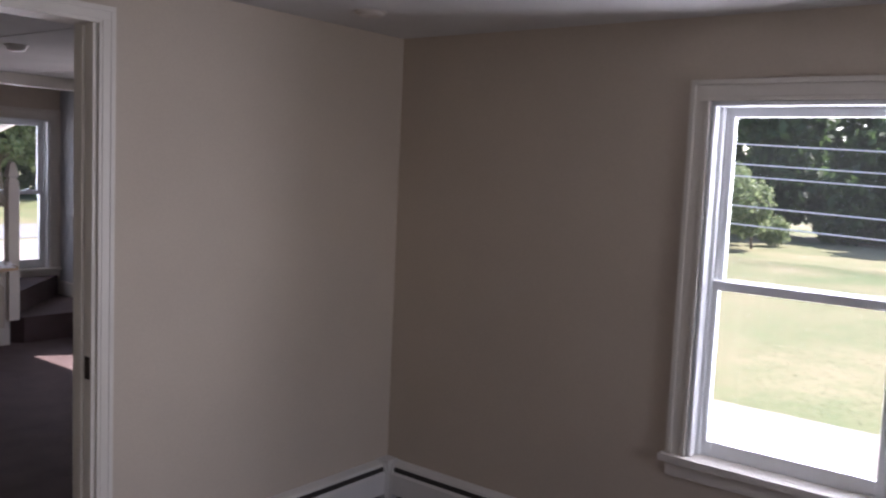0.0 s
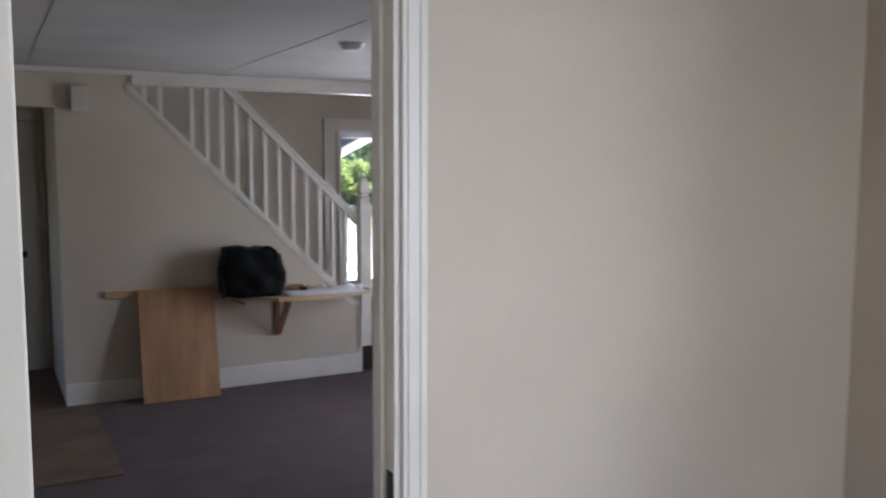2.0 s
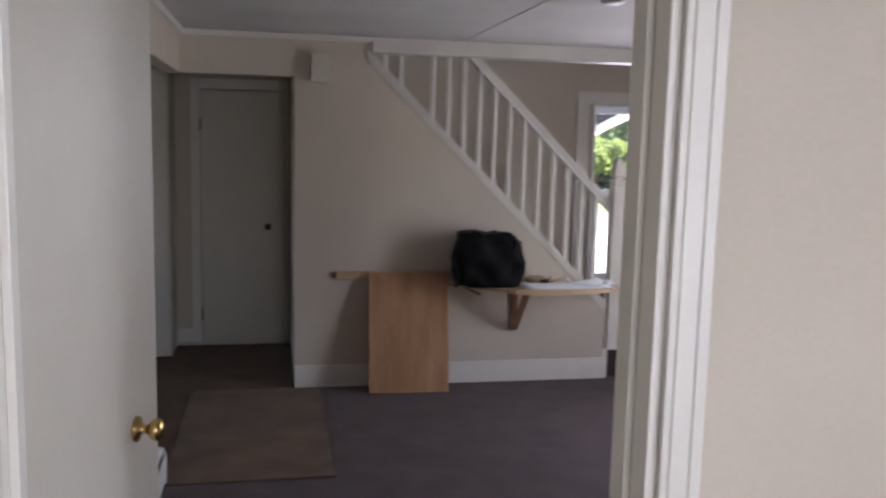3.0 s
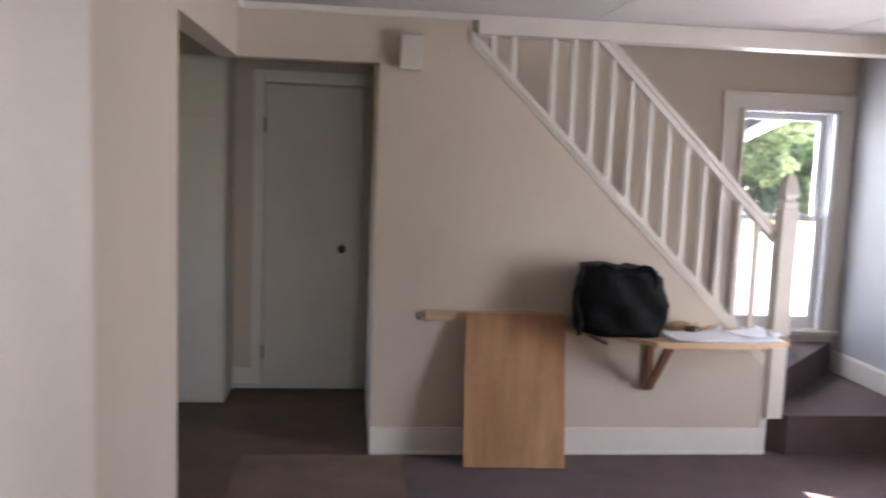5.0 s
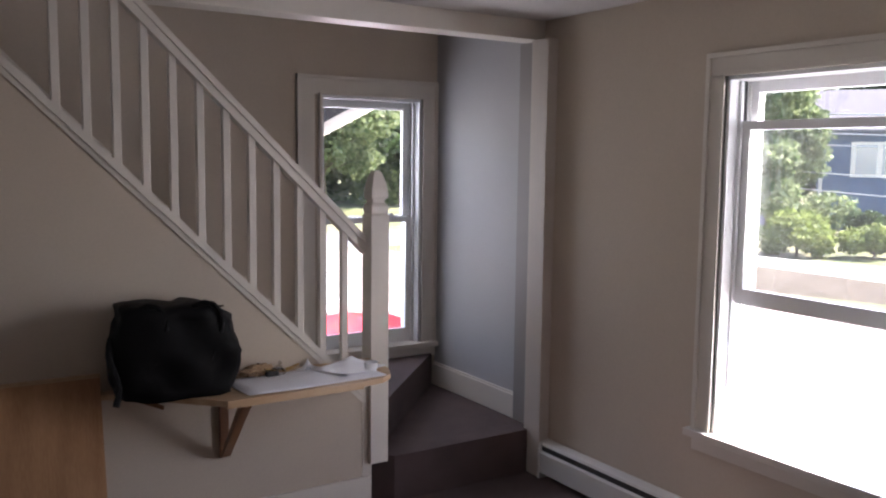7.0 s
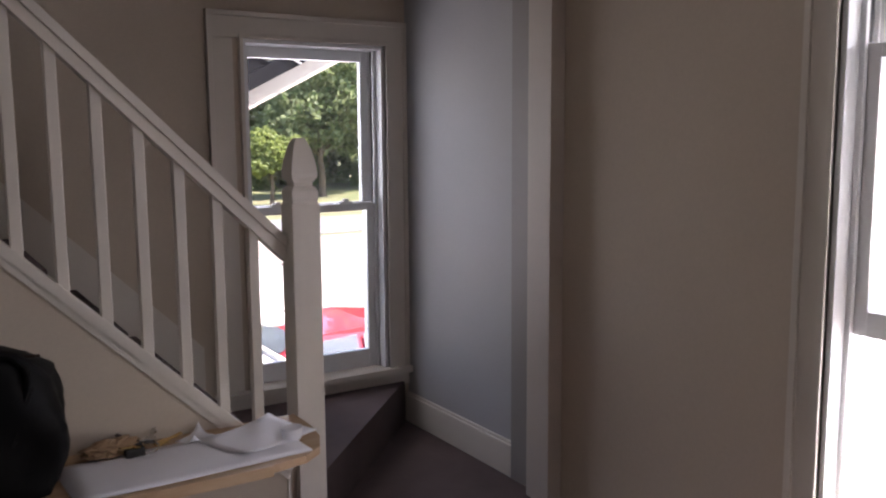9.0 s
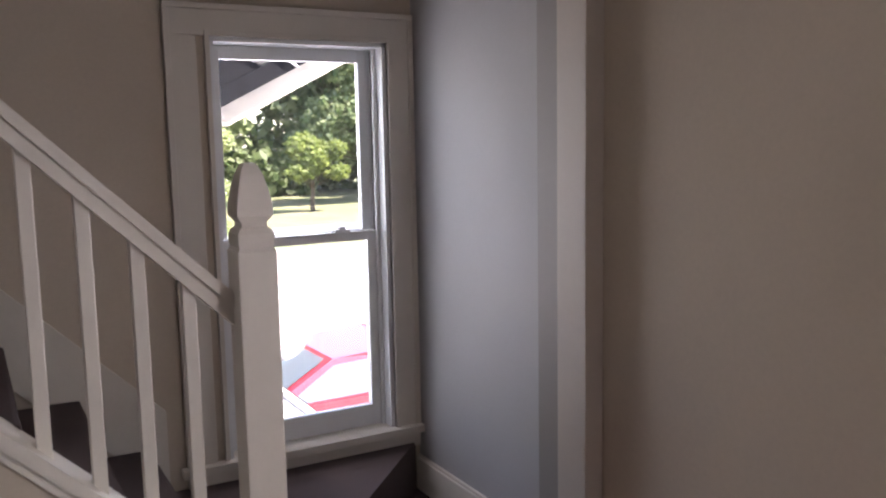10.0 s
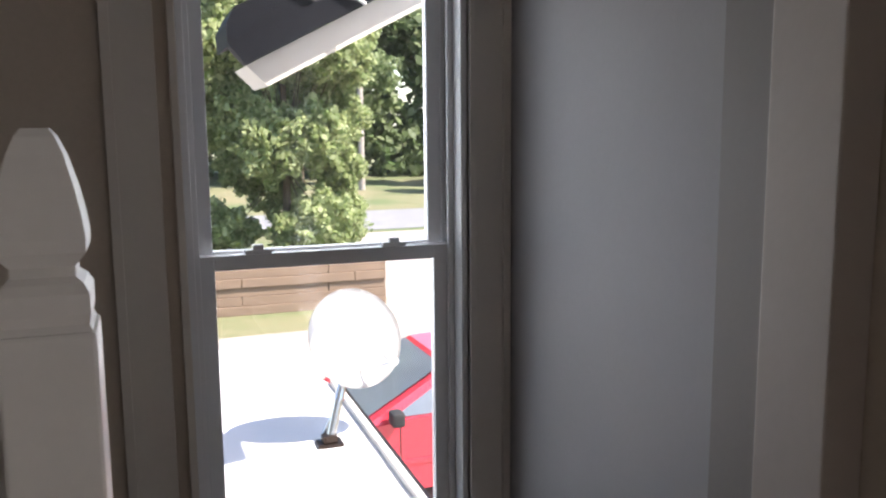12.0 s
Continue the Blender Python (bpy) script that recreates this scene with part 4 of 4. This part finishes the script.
tree("street_tree", "leafy green tree across the side street", pose(24.5, 53, G), 4.5, 0.25, clumps(9, 20, 4.2, 2, 3.0, 11, 1.9), 22000, 0.17, LEAF, 9)
tree("street_tree", "tall dark tree beyond the side street", pose(13, 58, G), 5.5, 0.3, clumps(11, 20, 4.8, 2, 3.0, 15, 2.2), 22000, 0.20, LEAF, 11)
tree("street_tree", "tall dark tree beyond the street corner", pose(33, 58, G), 5.5, 0.3, clumps(13, 18, 5.0, 2, 2.5, 13, 2.4), 18000, 0.20, LEAFDARK, 13)

pole = thing("utility_pole", "weathered wooden utility pole beside the side street", "utility pole", pose(15.1, 51, G))
part("shaft", rod((0, 0, -0.1), (0, 0, 9.5), 0.17, seg=14, r2=0.12), POLEWOOD, pole)
part("crossarm", box((-1.0, -0.05, 8.7), (1.0, 0.05, 8.82)), POLEWOOD, pole)


def blue_house(at):
    ob = thing("blue_house", "blue sided house with white windows across the street", "house", at)
    part("wall", box((0, -6, -0.1), (8, 4, 5.2)), BLUESIDING, ob)
    for n in range(26):
        part("clapboard", prism([(-0.03, 0.1 + 0.195 * n), (-0.012, 0.285 + 0.195 * n), (0.0, 0.285 + 0.195 * n), (0.0, 0.1 + 0.195 * n)], "y", -6.02, 4.02), BLUESIDING, ob)
    part("roof", prism([(-0.5, 5.2), (4, 7.6), (8.5, 5.2), (8.5, 5.0), (4, 7.4), (-0.5, 5.0)], "y", -6.4, 4.4), SHINGLE, ob)
    part("corner_board", box((-0.05, 3.86, 0), (0.01, 4.04, 5.1)), WHITE, ob)
    for y in (-3.2, 1.2):
        for z in (2.75,):
            w = part("window", box((-0.09, y - 1.35, z), (-0.031, y + 1.35, z + 1.85)), WHITE, ob)
            for q in (-0.62, 0.62):
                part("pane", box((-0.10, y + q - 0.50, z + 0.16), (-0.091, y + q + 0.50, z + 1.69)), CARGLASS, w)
    return ob


blue_house(pose(46.15, 29.05, G, 0, 0, 35))
for n, (x, y, r, m, lab) in enumerate(((30.6, 24.2, 1.25, LEAFLIGHT, "bright yellow-green shrub beyond the driveway"), (40.5, 27.0, 1.0, LEAFDARK, "dark green shrub before the blue house"), (32.2, 22.2, 0.85, LEAFLIGHT, "small yellow-green shrub beyond the driveway"))):
    tree("shrub", lab, pose(x, y, G), 0.8, 0.06, clumps(20 + n, 7, r, r * 0.7, 0.5, r * 1.1, r * 0.6), 9000, 0.08, m, 20 + n, "shrub")
tree("street_tree", "leafy green tree beside the blue house", pose(38.8, 31.6, G), 4, 0.2, clumps(31, 20, 2.2, 2, 1.0, 8, 1.4), 20000, 0.14, LEAF, 31)
tree("street_tree", "leafy green tree behind the blue house", pose(54, 42, G), 5, 0.25, clumps(33, 16, 6.0, 2, 4, 13, 2.4), 12000, 0.22, LEAF, 33)
# woods beyond the lawn of the small room's window
woods = []
rng = random.Random(40)
for n in range(120):
    woods.append(((54 + rng.uniform(0, 8), -20 + 62 * (n % 60) / 59 + rng.uniform(-1, 1), G + (rng.uniform(0.5, 6) if n < 60 else rng.uniform(5, 15))), (2.8, 2.8, 2.6)))
me = leaves(woods, 110000, 0.36, 41)
me.materials.append(LEAFDARK)
tagged(new("far_woods", me), "dark green woods beyond the lawn", "woods", kind="stuff")
back = []
for n in range(180):
    back.append(((-30 + 90 * (n % 60) / 59 + rng.uniform(-1, 1), 62 + rng.uniform(0, 8), G + (rng.uniform(0.5, 5) if n < 60 else rng.uniform(4, 16))), (3.2, 3.2, 3.0)))
me = leaves(back, 110000, 0.38, 43)
me.materials.append(LEAF)
tagged(new("far_trees", me), "dark green trees beyond the side street", "woods", kind="stuff")
tree("shrub", "pale leafy shrub at the lawn's edge", pose(45.5, 15.4, G), 1.6, 0.08, clumps(51, 18, 2.9, 2.9, 0.8, 4.2, 1.1), 22000, 0.11, LEAF, 51, "shrub")
lines = thing("utility_line", "pale overhead utility wires between two wooden poles", "utility line", pose(40, 0, G))
for y in (-24, 34):
    part("pole", rod((0, y, -0.1), (0, y, 7.5), 0.15, seg=12, r2=0.11), POLEWOOD, lines)
for n, z in enumerate((5.15, 4.25, 3.7, 2.35, 1.5)):
    part("wire", tube([(0, -24 + 58 * k / 20, z - 0.2 + 1.2 * (k / 20 - 0.45) ** 2 + 1.6 * k / 20 - 0.9) for k in range(21)], 0.035, seg=6), WIREMAT, lines)

# grass tufts near the path
rg = np.random.default_rng(60)
n = 70000
p = np.stack([rg.uniform(14.3, 40, n), rg.uniform(-4, 17, n), np.full(n, G)], 1)
keep = p[:, 1] < 8.5 + (p[:, 0] - 14.2) * 0.7
p = p[keep]
n = len(p)
a = rg.uniform(0, 6.283, n)
d = np.stack([np.cos(a), np.sin(a), np.zeros(n)], 1) * 0.018
tip = p + np.stack([rg.normal(0, 0.06, n), rg.normal(0, 0.06, n), rg.uniform(0.004, 0.012, n)], 1)
me = bpy.data.meshes.new("grass")
me.from_pydata(np.stack([p - d, p + d, tip], 1).reshape(-1, 3).tolist(), [], np.arange(3 * n).reshape(-1, 3).tolist())
me.materials.append(BLADE)
tagged(new("grass", me), "short green grass of the lawn", "grass", kind="stuff")
